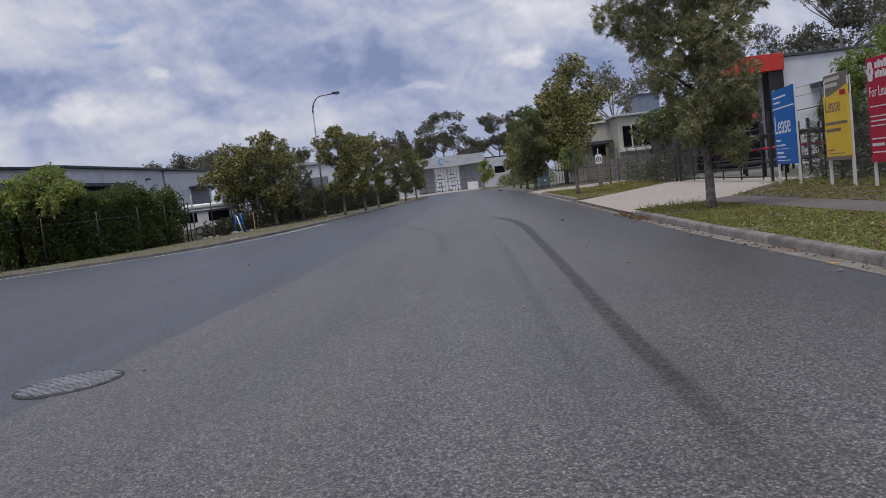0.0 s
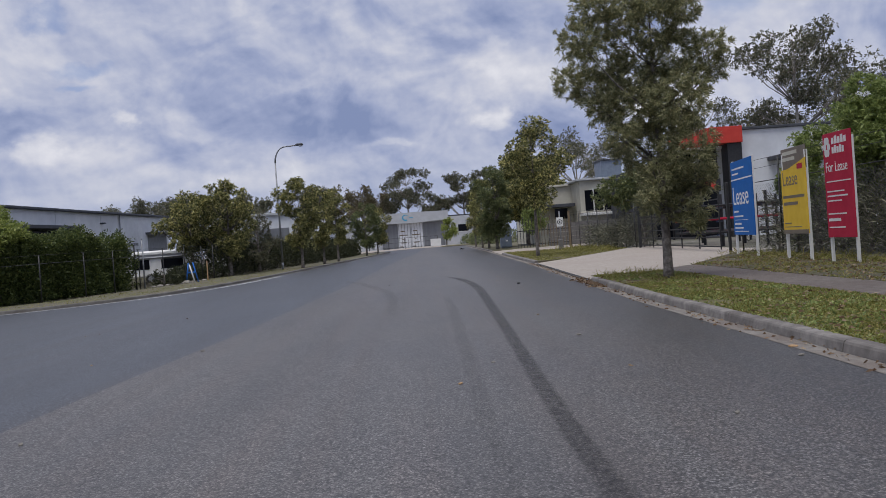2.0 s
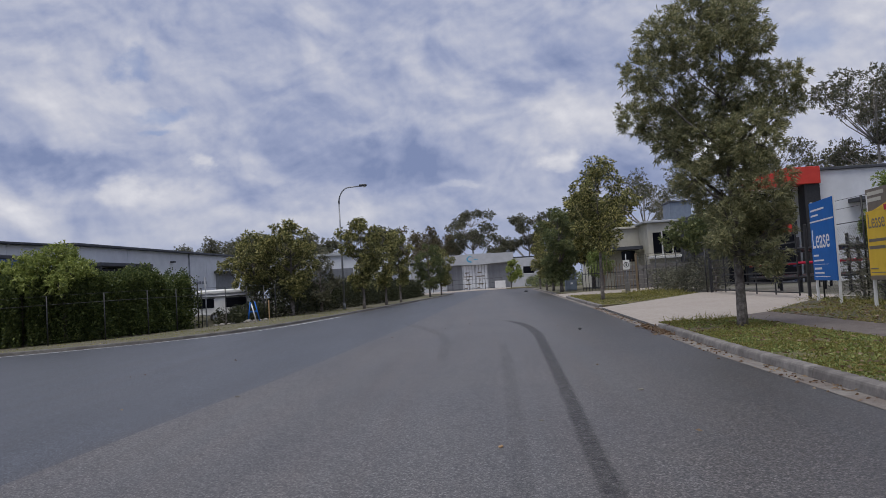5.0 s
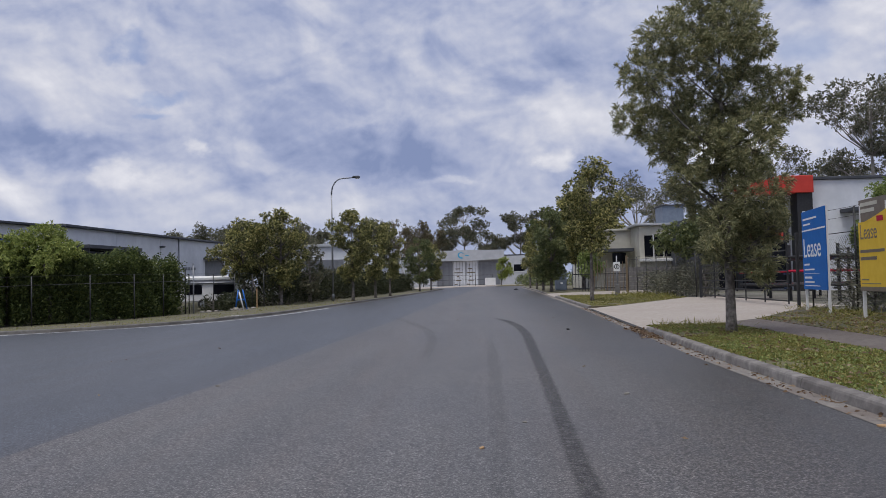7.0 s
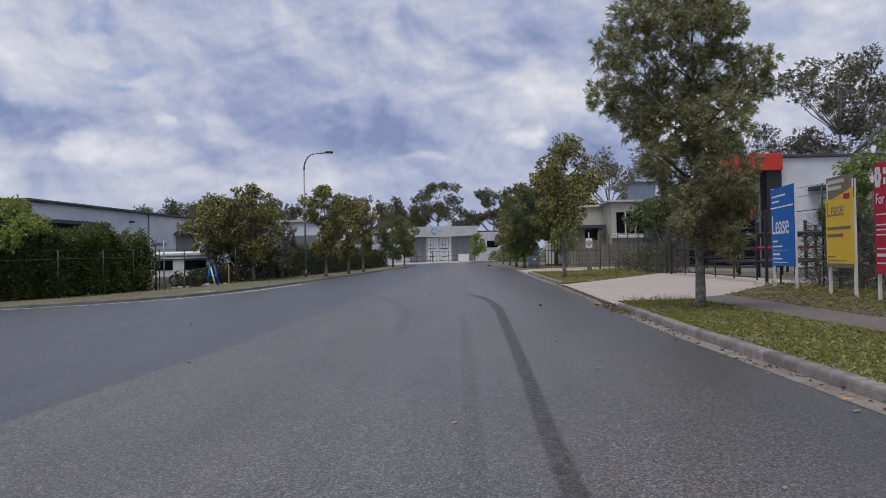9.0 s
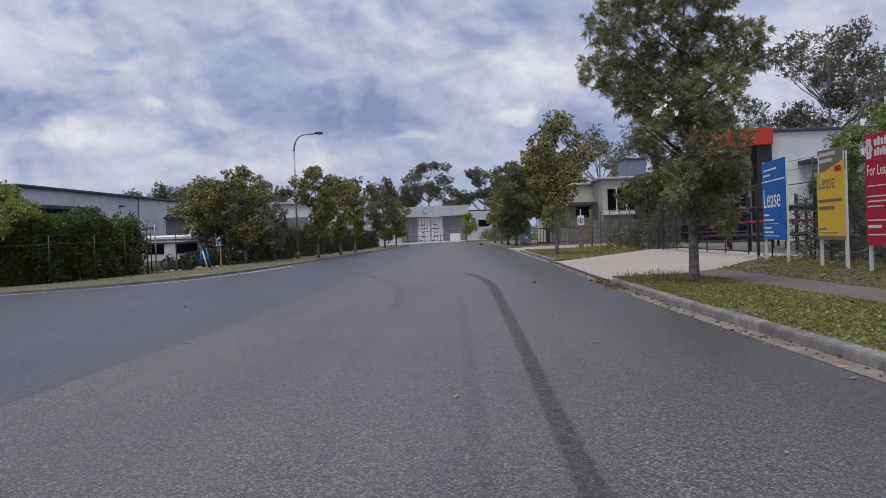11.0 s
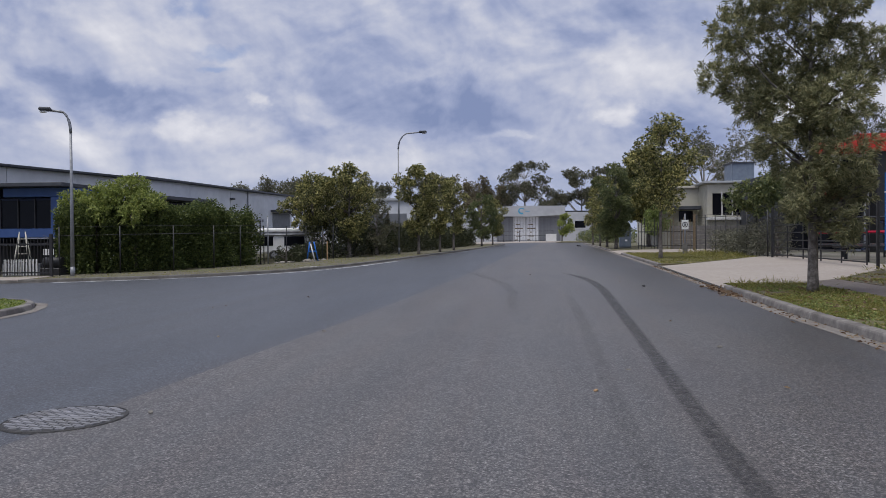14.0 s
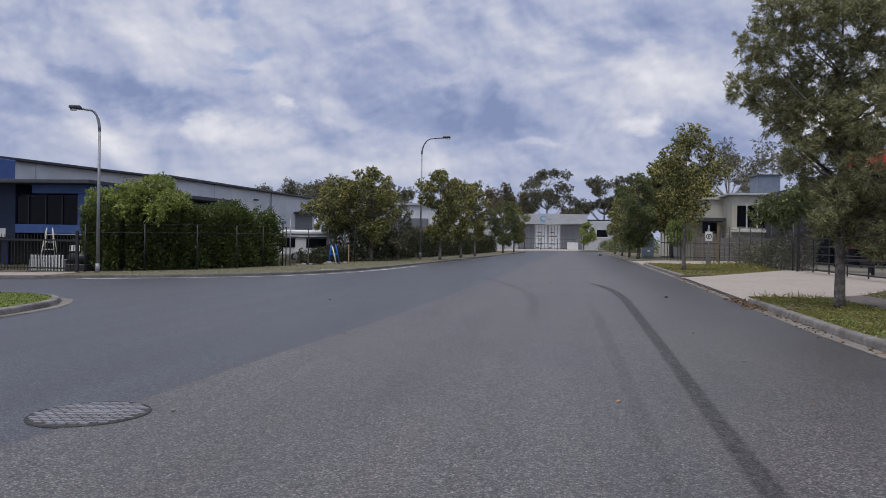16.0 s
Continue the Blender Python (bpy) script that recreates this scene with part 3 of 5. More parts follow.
kerb = thing("kerb", (0, 0, 0), 0, "weathered grey concrete kerb stones with joints", "kerb", kind="structure")
kerb_run(cut(KERB_R, -6, 16.3), 1, kerb)
kerb_run(cut(KERB_R, 27.7, 43), 1, kerb)
kerb_run(cut(KERB_R, 52, 92), 1, kerb)
kerb = thing("kerb", (0, 0, 0), 0, "low concrete kerb along the hedge verge", "kerb", kind="structure")
kerb_run(KERB_L[1:-1], -1, kerb, material="kerb_old")
kerb = thing("kerb", (0, 0, 0), 0, "curved pale kerb round the grass corner", "kerb", kind="structure")
kerb_run(along(CORNER[1:7], 0.8), -1, kerb, 0.8)


def gutter_run(pts, side, wide, material="gutter"):
    p = offset(along(pts, 1.0), -side * wide / 2)
    tagged(part("gutter", ribbon(p, [wide] * len(p), 0.004), material), "stained concrete gutter strip along the kerb", "gutter", kind="structure")


gutter_run(cut(KERB_R, -6, 92), 1, 0.20)
gutter_run(KERB_L[1:-1], -1, 0.25, "kerb_old")
gutter_run(CORNER[1:7], -1, 0.2)
tagged(part("driveway_lip", ribbon(offset(along(cut(KERB_R, 16.3, 27.6), 1.0), 0.05), [0.09] * 12, 0.026), "iron_dark"), "thin dark line at the driveway's lip", "driveway lip", kind="structure")

# pale line along the far road edge
line = along([(-15.4, 23.3), (-13.2, 23.9), (-11.2, 24.7), (-9.4, 26.1), (-8.2, 28.3), (-7.45, 31.8), (-6.8, 37.6)], 0.9)
tagged(film("edge_line", line, [0.20 + 0.04 * math.sin(i) for i in range(len(line))], 0.008, "pale_line", False), "thin uneven pale line along the road edge", "road marking", kind="structure")

# tyre marks
MARKS = (
    ("tyre", [(0.45, 1.5), (0.47, 4.0), (0.52, 5.5), (0.60, 7.5), (0.70, 10), (0.82, 13.5), (0.92, 16.5), (0.90, 18.8), (0.78, 20.8), (0.52, 22.5), (0.15, 23.8)], [0.13, 0.13, 0.13, 0.135, 0.145, 0.16, 0.175, 0.19, 0.20, 0.20, 0.13]),
    ("tyre_faint", [(0.02, 2), (0.05, 5), (0.10, 8), (0.16, 12), (0.15, 16)], [0.10, 0.12, 0.14, 0.16, 0.12]),
    ("tyre_faint", [(-0.75, 11), (-0.82, 13), (-0.88, 15.5), (-1.05, 17.6), (-1.5, 20.3), (-2.1, 23), (-2.9, 26)], [0.10, 0.16, 0.2, 0.22, 0.26, 0.26, 0.15]),
    ("tyre_faint", [(-1.2, 33), (0.4, 33.8), (2.4, 34.6)], [0.3, 0.5, 0.3]),
)
for kind_, pts, wide in MARKS:
    fine = along(pts, 0.5)
    ws = [np.interp(y if pts[-1][1] > 28 else i / (len(fine) - 1), [p[1] for p in pts] if pts[-1][1] > 28 else np.linspace(0, 1, len(wide)), wide) for i, (x, y) in enumerate(fine)]
    tagged(film("tyre_mark", fine, ws, 0.004, kind_), "dark curved rubber tyre mark on the asphalt", "tyre mark", "tyre marks", "structure")

# manhole cover
man = thing("manhole_cover", (-3.44, 4.97, gz(-3.44, 4.97) - 0.001), 8, "round worn cast-iron manhole cover set in the asphalt", "manhole cover")
man.matrix_basis = pose(-3.44, 4.97, gz(-3.44, 4.97) - 0.001, 0, -1.15, 8)  # lies with the fall of the road
bm = bmesh.new()
bmesh.ops.create_cone(bm, cap_ends=True, segments=56, radius1=0.372, radius2=0.372, depth=0.012)
bmesh.ops.translate(bm, verts=bm.verts, vec=(0, 0, 0.001))
part("plate", bm, "iron_dark", man)
bm = bmesh.new()
ring = [[bm.verts.new((r * math.cos(a), r * math.sin(a), z)) for a in (2 * math.pi * k / 56 for k in range(56))] for r, z in ((0.360, 0.002), (0.360, 0.009), (0.368, 0.009), (0.376, 0.001))]
for r, s in zip(ring, ring[1:]):
    for k in range(56):
        bm.faces.new((r[k], s[k], s[(k + 1) % 56], r[(k + 1) % 56]))
part("rim", bm, "iron_dark", man)
bm = bmesh.new()
for i in range(-8, 9):
    for j in range(-11, 12):
        x, y = (i + (j % 2) * 0.5) * 0.066, j * 0.043
        if math.hypot(x, y) < 0.335 and not (abs(y) < 0.04 and abs(x) < 0.16):
            box(x - 0.028, x + 0.028, y - 0.0145, y + 0.0145, 0.006, 0.014, bm=bm)
for y in (-0.02, 0.02):
    box(-0.15, 0.15, y - 0.012, y + 0.012, 0.006, 0.013, bm=bm)
tagged(part("tread_pattern", bm, "iron", man), kind="stuff")

# ---- trees ----


def tree(name, at, blobs, leaf, leaf_size, tufts, per_tuft, trunk_r, label, bark="bark", seed=1, fork=0.25, group="", lean=(0, 0), spread=0.55):
    """A tapered trunk, a limb to each clump of the crown, twigs, and tufts of leaves. blobs: (x, y, z, radius) from the foot."""
    rng = np.random.default_rng(seed)
    ob = thing(name, at, 0, label, "tree", group)
    top = max(b[2] for b in blobs)
    bm = bmesh.new()
    axis = [(lean[0] * s + 0.05 * math.sin(3 * s + seed) * s * top / 5, lean[1] * s + 0.05 * math.cos(2.3 * s + seed) * s * top / 5, top * s) for s in (0, 0.03, 0.1, 0.2, 0.35, 0.5, 0.65, 0.8, 0.93)]
    rr = [trunk_r * f for f in (1.45, 1.12, 1.0, 0.92, 0.72, 0.52, 0.34, 0.2, 0.08)]
    tube([(0, 0, -0.12)] + axis[1:], rr, 9, bm)
    for i, (x, y, z, r) in enumerate(blobs):
        s = max(fork, min(0.85, (z - 0.75 * math.hypot(x, y) - 0.2 * r) / top))
        k = min(range(len(axis)), key=lambda q: abs(axis[q][2] - s * top))
        a, b = Vector(axis[k]), Vector((x, y, z))
        q = a.lerp(b, 0.5) + Vector((0, 0, -0.10 * (b - a).length)) * rng.uniform(0.3, 1)
        r0 = min(rr[k] * 0.6, 0.035 * (b - a).length + 0.01)
        tube([a, q, b], [r0, r0 * 0.65, r0 * 0.3], 6, bm)
        for _ in range(5):
            e = b + Vector(unit(rng.normal(size=3))) * r * 0.75
            tube([q.lerp(b, rng.uniform(0.3, 1)), e], [r0 * 0.3, r0 * 0.08], 4, bm)
    part("trunk", bm, bark, ob)
    out = []
    for x, y, z, r in blobs:
        n = max(4, int(tufts * (r / 0.7) ** 2))
        d = unit(rng.normal(size=(n, 3)))
        d[:, 2] = d[:, 2] * 0.85 + 0.08
        c = np.array((x, y, z)) + d * (r * rng.uniform(0.25, 1.0, n) ** 0.5)[:, None] * rng.uniform(0.85, 1.12, (n, 1))
        ways = unit(d + np.array([0, 0, 0.45]) + rng.normal(size=(n, 3)) * 0.35)
        cc = np.repeat(c, per_tuft, 0) + rng.normal(size=(n * per_tuft, 3)) * leaf_size[0] * 0.22
        ww = unit(np.repeat(ways, per_tuft, 0) + rng.normal(size=(n * per_tuft, 3)) * spread)
        out.append(leaves(rng, cc, ww, *leaf_size))
    quads("crown", np.concatenate(out), leaf, ob)
    return ob


def crown(rng, wide, low, high, n, top_heavy=0.0, rmin=0.45, rmax=0.8):
    """Clumps spread through an egg-shaped crown."""
    out = []
    for i in range(n):
        s = (i + rng.uniform(0.1, 0.9)) / n
        w = wide / 2 * (math.sin(math.pi * (0.12 + 0.80 * s ** (1 + 0.8 * top_heavy))) ** 0.75)
        a, q = rng.uniform(0, 2 * math.pi), rng.uniform(0.3, 1.0)
        out.append((math.cos(a) * w * q, math.sin(a) * w * q, low + (high - low) * (0.08 + 0.84 * s), wide / 2 * rng.uniform(rmin, rmax) * (1.05 - 0.45 * s * (1 - 0.8 * top_heavy))))
    return out


# the tree on the near verge: long narrow leaves in tufts
NEAR = ((-0.1, 5.95, 0.52), (0.35, 5.55, 0.48), (-0.45, 5.45, 0.42), (0.1, 5.1, 0.52), (-1.15, 4.85, 0.46), (-0.65, 4.75, 0.48), (0.0, 4.6, 0.60), (0.45, 4.75, 0.32), (-1.5, 4.3, 0.40), (-0.8, 4.2, 0.58), (0.4, 4.1, 0.60), (0.95, 4.1, 0.33), (1.08, 3.75, 0.30),
        (-1.48, 3.75, 0.34), (-1.15, 3.6, 0.38), (-0.3, 3.65, 0.62), (0.5, 3.5, 0.48), (-1.0, 3.15, 0.38), (-0.35, 3.15, 0.70), (0.25, 3.1, 0.58), (0.45, 2.8, 0.32), (-0.72, 2.55, 0.34), (-0.1, 2.4, 0.66), (0.35, 2.25, 0.52), (0.78, 1.78, 0.38), (0.98, 1.88, 0.22), (-0.2, 1.85, 0.34), (0.15, 1.75, 0.50), (0.6, 1.6, 0.36), (-0.40, 1.45, 0.24), (0.1, 1.35, 0.28), (0.5, 1.25, 0.2), (0.15, 1.22, 0.30), (-0.25, 1.38, 0.28), (0.38, 1.0, 0.26), (0.5, 0.86, 0.17))
rng = np.random.default_rng(5)
tree("street_tree", (4.24, 14.3, 0.12), [(x, rng.uniform(-0.55, 0.55), z, r) for x, z, r in NEAR], "leaf_wattle", (0.098, 0.0165), 300, 28, 0.08,
     "tall olive-green tree with narrow leaves on the verge", seed=3, fork=0.2, spread=0.62)

rng = np.random.default_rng(11)
STREET = (  # foot, crown width, low, high, clumps, leaf material
    ((-7.3, 47.3), 2.35, 0.9, 5.5, 18, "leaf_street", 0.085), ((-6.75, 53.5), 2.3, 0.9, 5.3, 16, "leaf_street", 0.08), ((-6.3, 58.5), 2.2, 1.0, 5.5, 15, "leaf_street", 0.08),
    ((-5.35, 76), 2.9, 0.6, 5.2, 14, "leaf_dark", 0.09), ((-4.7, 84), 3.0, 0.9, 5.0, 12, "leaf_street", 0.08),
    ((4.7, 33.3), 3.0, 1.7, 5.8, 10, "leaf_street", 0.075), ((5.15, 55), 3.4, 0.6, 6.0, 17, "leaf_dark", 0.11), ((5.1, 61), 2.7, 0.8, 5.6, 13, "leaf_street", 0.09), ((5.08, 67), 2.3, 1.0, 5.3, 12, "leaf_street", 0.08), ((5.17, 76), 1.9, 1.0, 4.6, 11, "leaf_street", 0.08),
)
for i, ((x, y), wide, low, high, n, mat_, tr) in enumerate(STREET):
    clumps = [(cx + (0.3 if i == 5 else 0.0), cy, cz, cr) for cx, cy, cz, cr in crown(rng, wide, low, high, int(n * 2.3), 1.0 if i in (0, 2, 5) else 0.3, rmin=0.22, rmax=0.40)]
    tree("street_tree", (x, y, gz(x, y) + 0.12), clumps, mat_, (0.15, 0.06), 110 if i == 5 else 165, 9, tr, "leafy street tree with a rounded brownish-green crown on the verge" if mat_ == "leaf_street" else "dense dark green street tree on the verge", seed=20 + i, group="street trees", spread=0.8)

# a wide bushy tree with a second one behind the fence
tree("bushy_tree", (-12.9, 44.2, -0.05), crown(rng, 3.6, 1.5, 4.7, 30, 0.4, rmin=0.2, rmax=0.38), "leaf_street", (0.17, 0.07), 115, 9, 0.11, "wide bushy olive tree behind the wire fence", seed=41, spread=0.8, group="bushy trees")
tree("bushy_tree", (-10.7, 43.6, -0.05), crown(rng, 3.6, 1.0, 5.4, 38, 0.4, rmin=0.2, rmax=0.36), "leaf_street", (0.17, 0.07), 115, 9, 0.12, "taller bushy olive tree behind the wire fence", seed=43, spread=0.8, group="bushy trees")
tree("bushy_tree", (-9.9, 47.5, -0.05), crown(rng, 2.4, 0.4, 3.7, 22, rmin=0.22, rmax=0.36), "leaf_gum", (0.20, 0.07), 100, 9, 0.10, "thin grey-green bushy tree behind the wire fence", seed=42, spread=0.8)
# broad tree behind the second verge, spreading tree by the driveway gate
tree("garden_tree", (10.3, 36.6, -0.2), [(-1.3, 0.2, 3.0, 0.75), (-0.4, -0.4, 3.25, 0.8), (0.5, 0.3, 3.2, 0.8), (1.2, -0.2, 2.85, 0.7), (-0.9, -0.4, 2.55, 0.6), (0.6, -0.6, 2.45, 0.6), (0, 0.4, 3.6, 0.6), (-1.9, 0, 2.7, 0.45)], "leaf_dark", (0.18, 0.08), 120, 9, 0.09, "spreading green garden tree inside the fence", seed=51, fork=0.45, spread=0.8)
tree("garden_tree", (7.7, 53.0, 0.15), crown(rng, 1.7, 1.1, 2.9, 9), "leaf_bright", (0.18, 0.08), 90, 9, 0.07, "light green garden tree behind the gate", seed=52, spread=0.8)
tree("garden_tree", (8.3, 62, 0.15), crown(rng, 5.0, 2.6, 7.2, 16), "leaf_street", (0.26, 0.12), 75, 9, 0.16, "tall open brownish-green tree above the roofs", seed=53, spread=0.8)
tree("garden_tree", (3.75, 116, 0.3), crown(rng, 2.9, 1.1, 4.2, 12, rmin=0.3, rmax=0.45), "leaf_shrub", (0.24, 0.11), 90, 9, 0.09, "small light green tree before the shed", seed=54, spread=0.8)
# overgrown trees behind the signs
FENCE_TREES = ((10.3, 20.6, 1.7, 1.2, 3.4, 12, "leaf_bright"), (10.9, 18.5, 2.6, 1.2, 4.2, 16, "leaf_bright"), (11.9, 16.0, 3.6, 0.8, 5.0, 18, "leaf_bright"), (11.6, 12.6, 4.2, 0.8, 5.0, 19, "leaf_bright"),
               (12.4, 9.6, 3.8, 0.6, 5.2, 15, "leaf_bright"), (13.6, 13.6, 3.6, 0.6, 5.6, 15, "leaf_dark"), (15.5, 17.0, 3.4, 0.8, 5.6, 12, "leaf_dark"))
for i, (x, y, wide, low, high, n, mat_) in enumerate(FENCE_TREES):
    tree("fence_tree", (x, y, 0.09), crown(rng, wide, low, high, int(n * 1.6), rmin=0.34, rmax=0.6), mat_, (0.12, 0.045), 260, 10, 0.09, "overgrown bright green tree hanging over the fence" if mat_ == "leaf_bright" else "overgrown dark green tree behind the fence", seed=60 + i, group="trees behind the signs", spread=0.8)

# gum trees: pale forked trunks, open clumps
def gum(at, wide, high, n, seed, label="tall open gum tree with pale limbs behind the roofs", leaf="leaf_gum", size=0.22, dense=44):
    rg = np.random.default_rng(seed)
    blobs = []
    for i in range(max(5, n // 3)):
        a, q, up = 2.4 * i + rg.uniform(-0.5, 0.5), rg.uniform(0.2, 1.0), rg.uniform(0.0, 1.0)
        cx, cy, cz = math.cos(a) * wide / 2 * q, math.sin(a) * wide / 2 * q, high * (0.50 + 0.46 * up * (1.1 - 0.35 * q))
        for _ in range(4):
            blobs.append((cx + rg.normal() * wide * 0.07, cy + rg.normal() * wide * 0.07, cz + rg.normal() * wide * 0.035, wide * rg.uniform(0.065, 0.125)))
    return tree("gum_tree", at, blobs, leaf, (size, size * 0.4), dense * (0.7 / (wide * 0.11)) ** 2, 8, high * 0.013 + 0.05, label, "bark_pale", seed, 0.3, "gum trees", spread=1.0)


gum((25.5, 52, 0.1), 9, 13.8, 42, 71)
gum((30.5, 56, 0.1), 10, 14.5, 42, 72)
gum((21.5, 58, 0.1), 8, 10.5, 36, 73)
gum((17.0, 84, 0.2), 10, 12.5, 26, 74)
gum((24.0, 95, 0.2), 12, 13, 26, 75)
FOREST = ((-2.0, 160, 9, 17, 0), (-6.5, 166, 8, 13.5, 1), (-11, 160, 9, 13, 2), (3.5, 172, 8, 12, 3), (9.5, 165, 8, 16, 4), (15, 160, 9, 15, 5), (-16, 165, 10, 14.5, 6), (-21.5, 158, 9, 15, 7), (-34, 120, 9, 10.5, 8), (-40, 122, 10, 11.5, 9), (-28, 118, 8, 9.5, 10), (-46, 126, 9, 10.5, 11), (21, 150, 10, 14, 12), (-23.5, 105, 8, 9.0, 13))
for x, y, wide, high, i in FOREST:
    gum((x, y, gz(x, y)), wide, high, 54, 90 + i, leaf="leaf_red" if i in (2, 6) else "leaf_gum", size=0.34, dense=28, label="reddish-brown open gum tree beyond the shed" if i in (2, 6) else "tall open gum tree beyond the sheds")

# ---- hedges and undergrowth ----


def hedge(name, line_, wide, low, high, leaf, count, seed, label, size=(0.10, 0.06), wavy=0.12):
    """A clipped hedge: a dark core and leaves over its top and sides."""
    rg = np.random.default_rng(seed)
    ob = thing(name, (0, 0, 0), 0, label, "hedge")
    fine = along(line_, 0.6)
    nrm = [np.subtract(b, a) for a, b in zip(offset(fine, 0), offset(fine, 1.0))]
    hs = [np.interp(i / (len(fine) - 1), np.linspace(0, 1, len(high)), high) + rg.normal() * wavy * 0.5 for i in range(len(fine))]
    bm = bmesh.new()
    for i, (x, y) in enumerate(fine[::2]):
        h = hs[i * 2]
        tube([(x, y, gz(x, y)), (x + 0.05, y, h * 0.5), (x - 0.1, y + 0.05, h * 0.8)], [0.04, 0.03, 0.01], 6, bm)
        for k in range(8):
            a = k * 0.8
            tube([(x, y, gz(x, y) + h * 0.1 * k), (x + math.cos(a) * wide * 0.4, y + math.sin(a) * wide * 0.4, gz(x, y) + h * (0.1 * k + 0.15))], [0.02, 0.006], 4, bm)
    tagged(part("branch_tangle", bm, "bark", ob), kind="stuff")
    k = rg.integers(0, len(fine) - 1, count)
    u = rg.uniform(0, 1, count)
    P = np.array(fine)
    N = np.array(nrm)
    H = np.array(hs)
    base = P[k] * (1 - u)[:, None] + P[k + 1] * u[:, None]
    hh = H[k] * (1 - u) + H[k + 1] * u
    a = rg.uniform(0, 1, count)
    r = rg.uniform(0.72, 1.03, count)
    deep = rg.uniform(0, 1, count) < 0.25
    r[deep] = rg.uniform(0.2, 0.8, deep.sum())
    ang = a * math.pi
    sx = np.sign(np.cos(ang)) * np.abs(np.cos(ang)) ** 0.45
    sz = np.abs(np.sin(ang)) ** 0.6
    lump = 1 + wavy * np.sin(base[:, 0] * 2.1 + sz * 5) * np.cos(base[:, 1] * 1.7 + a * 7) + wavy * 0.6 * np.sin(base[:, 1] * 5.3 + sz * 9)
    x = base[:, 0] + N[k, 0] * sx * wide / 2 * r * lump
    y = base[:, 1] + N[k, 1] * sx * wide / 2 * r * lump
    zb = np.array([gz(p, q) for p, q in base]) + 0.1
    z = zb + low + (hh - low) * sz * r * (0.94 + 0.06 * lump)
    low_side = rg.uniform(0, 1, count) < 0.45
    z[low_side] = (zb + low + (hh - low) * rg.uniform(0, 0.9, count))[low_side]
    way = unit(np.stack([N[k, 0] * sx, N[k, 1] * sx, sz * 0.9 + 0.1], 1) + rg.normal(size=(count, 3)) * 0.5)
    quads("foliage", leaves(rg, np.stack([x, y, z], 1), way, *size), leaf, ob)
    return ob


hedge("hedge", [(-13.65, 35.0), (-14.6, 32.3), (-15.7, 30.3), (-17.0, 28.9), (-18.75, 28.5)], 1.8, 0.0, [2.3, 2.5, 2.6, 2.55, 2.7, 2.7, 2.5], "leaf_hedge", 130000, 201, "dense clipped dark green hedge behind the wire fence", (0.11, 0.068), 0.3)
rg = np.random.default_rng(77)
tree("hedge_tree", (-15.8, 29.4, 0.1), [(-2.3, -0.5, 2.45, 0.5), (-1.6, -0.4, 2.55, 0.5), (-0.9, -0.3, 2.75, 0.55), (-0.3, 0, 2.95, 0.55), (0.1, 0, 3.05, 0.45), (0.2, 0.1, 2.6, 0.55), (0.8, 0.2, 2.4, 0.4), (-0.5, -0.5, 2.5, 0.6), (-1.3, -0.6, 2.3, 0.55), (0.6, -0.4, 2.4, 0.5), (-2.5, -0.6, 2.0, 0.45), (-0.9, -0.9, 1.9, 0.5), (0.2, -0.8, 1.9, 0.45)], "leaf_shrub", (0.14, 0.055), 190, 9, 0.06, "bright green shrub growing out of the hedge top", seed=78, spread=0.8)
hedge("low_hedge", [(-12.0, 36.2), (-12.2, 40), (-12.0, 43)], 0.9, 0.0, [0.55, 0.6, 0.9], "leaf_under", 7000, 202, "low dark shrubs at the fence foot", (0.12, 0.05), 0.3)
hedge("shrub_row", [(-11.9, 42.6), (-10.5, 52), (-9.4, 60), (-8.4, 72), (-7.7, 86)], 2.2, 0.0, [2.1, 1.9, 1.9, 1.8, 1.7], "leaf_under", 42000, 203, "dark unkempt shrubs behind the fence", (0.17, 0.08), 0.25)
hedge("shrub_row", [(9.9, 35.5), (9.8, 39), (9.4, 43)], 1.6, 0.0, [1.5, 1.2, 1.4], "leaf_scrub", 9000, 204, "weedy flowering shrubs behind the fence", (0.16, 0.04), 0.4)
hedge("shrub_row", [(10.1, 22.5), (10.0, 17), (9.95, 10), (10.0, 4)], 1.5, 0.0, [1.3, 1.7, 1.9, 1.8], "leaf_scrub", 16000, 205, "tangled grey-green undergrowth behind the fence", (0.17, 0.03), 0.4)
hedge("shrub_row", [(11.6, 23), (11.4, 17), (11.3, 10), (11.4, 3)], 1.8, 0.0, [1.6, 2.4, 2.6, 2.4], "leaf_dark", 20000, 207, "dark overgrown shrubs behind the fence", (0.18, 0.09), 0.3)
hedge("shrub_row", [(10.0, 88), (6.5, 112)], 2.0, 0.0, [1.6, 1.4], "leaf_dark", 4000, 206, "dark rounded shrubs at the street's end", (0.25, 0.14), 0.3)

# ---- buildings ----


def shutter(x0, x1, y, z0, z1, parent, step=0.24):
    """A roller door: a backing sheet and its slats one above another."""
    door = part("roller_door", box(x0, x1, y, y + 0.04, z0, z1), "shutter", parent)
    slat = mesh_of("slat", box(x0, x1, y - 0.03, y, 0, step - 0.03), "shutter")
    for i in range(int((z1 - z0) / step)):
        ob = new("slat", slat)
        ob.parent, ob.location = door, (0, 0, z0 + i * step)


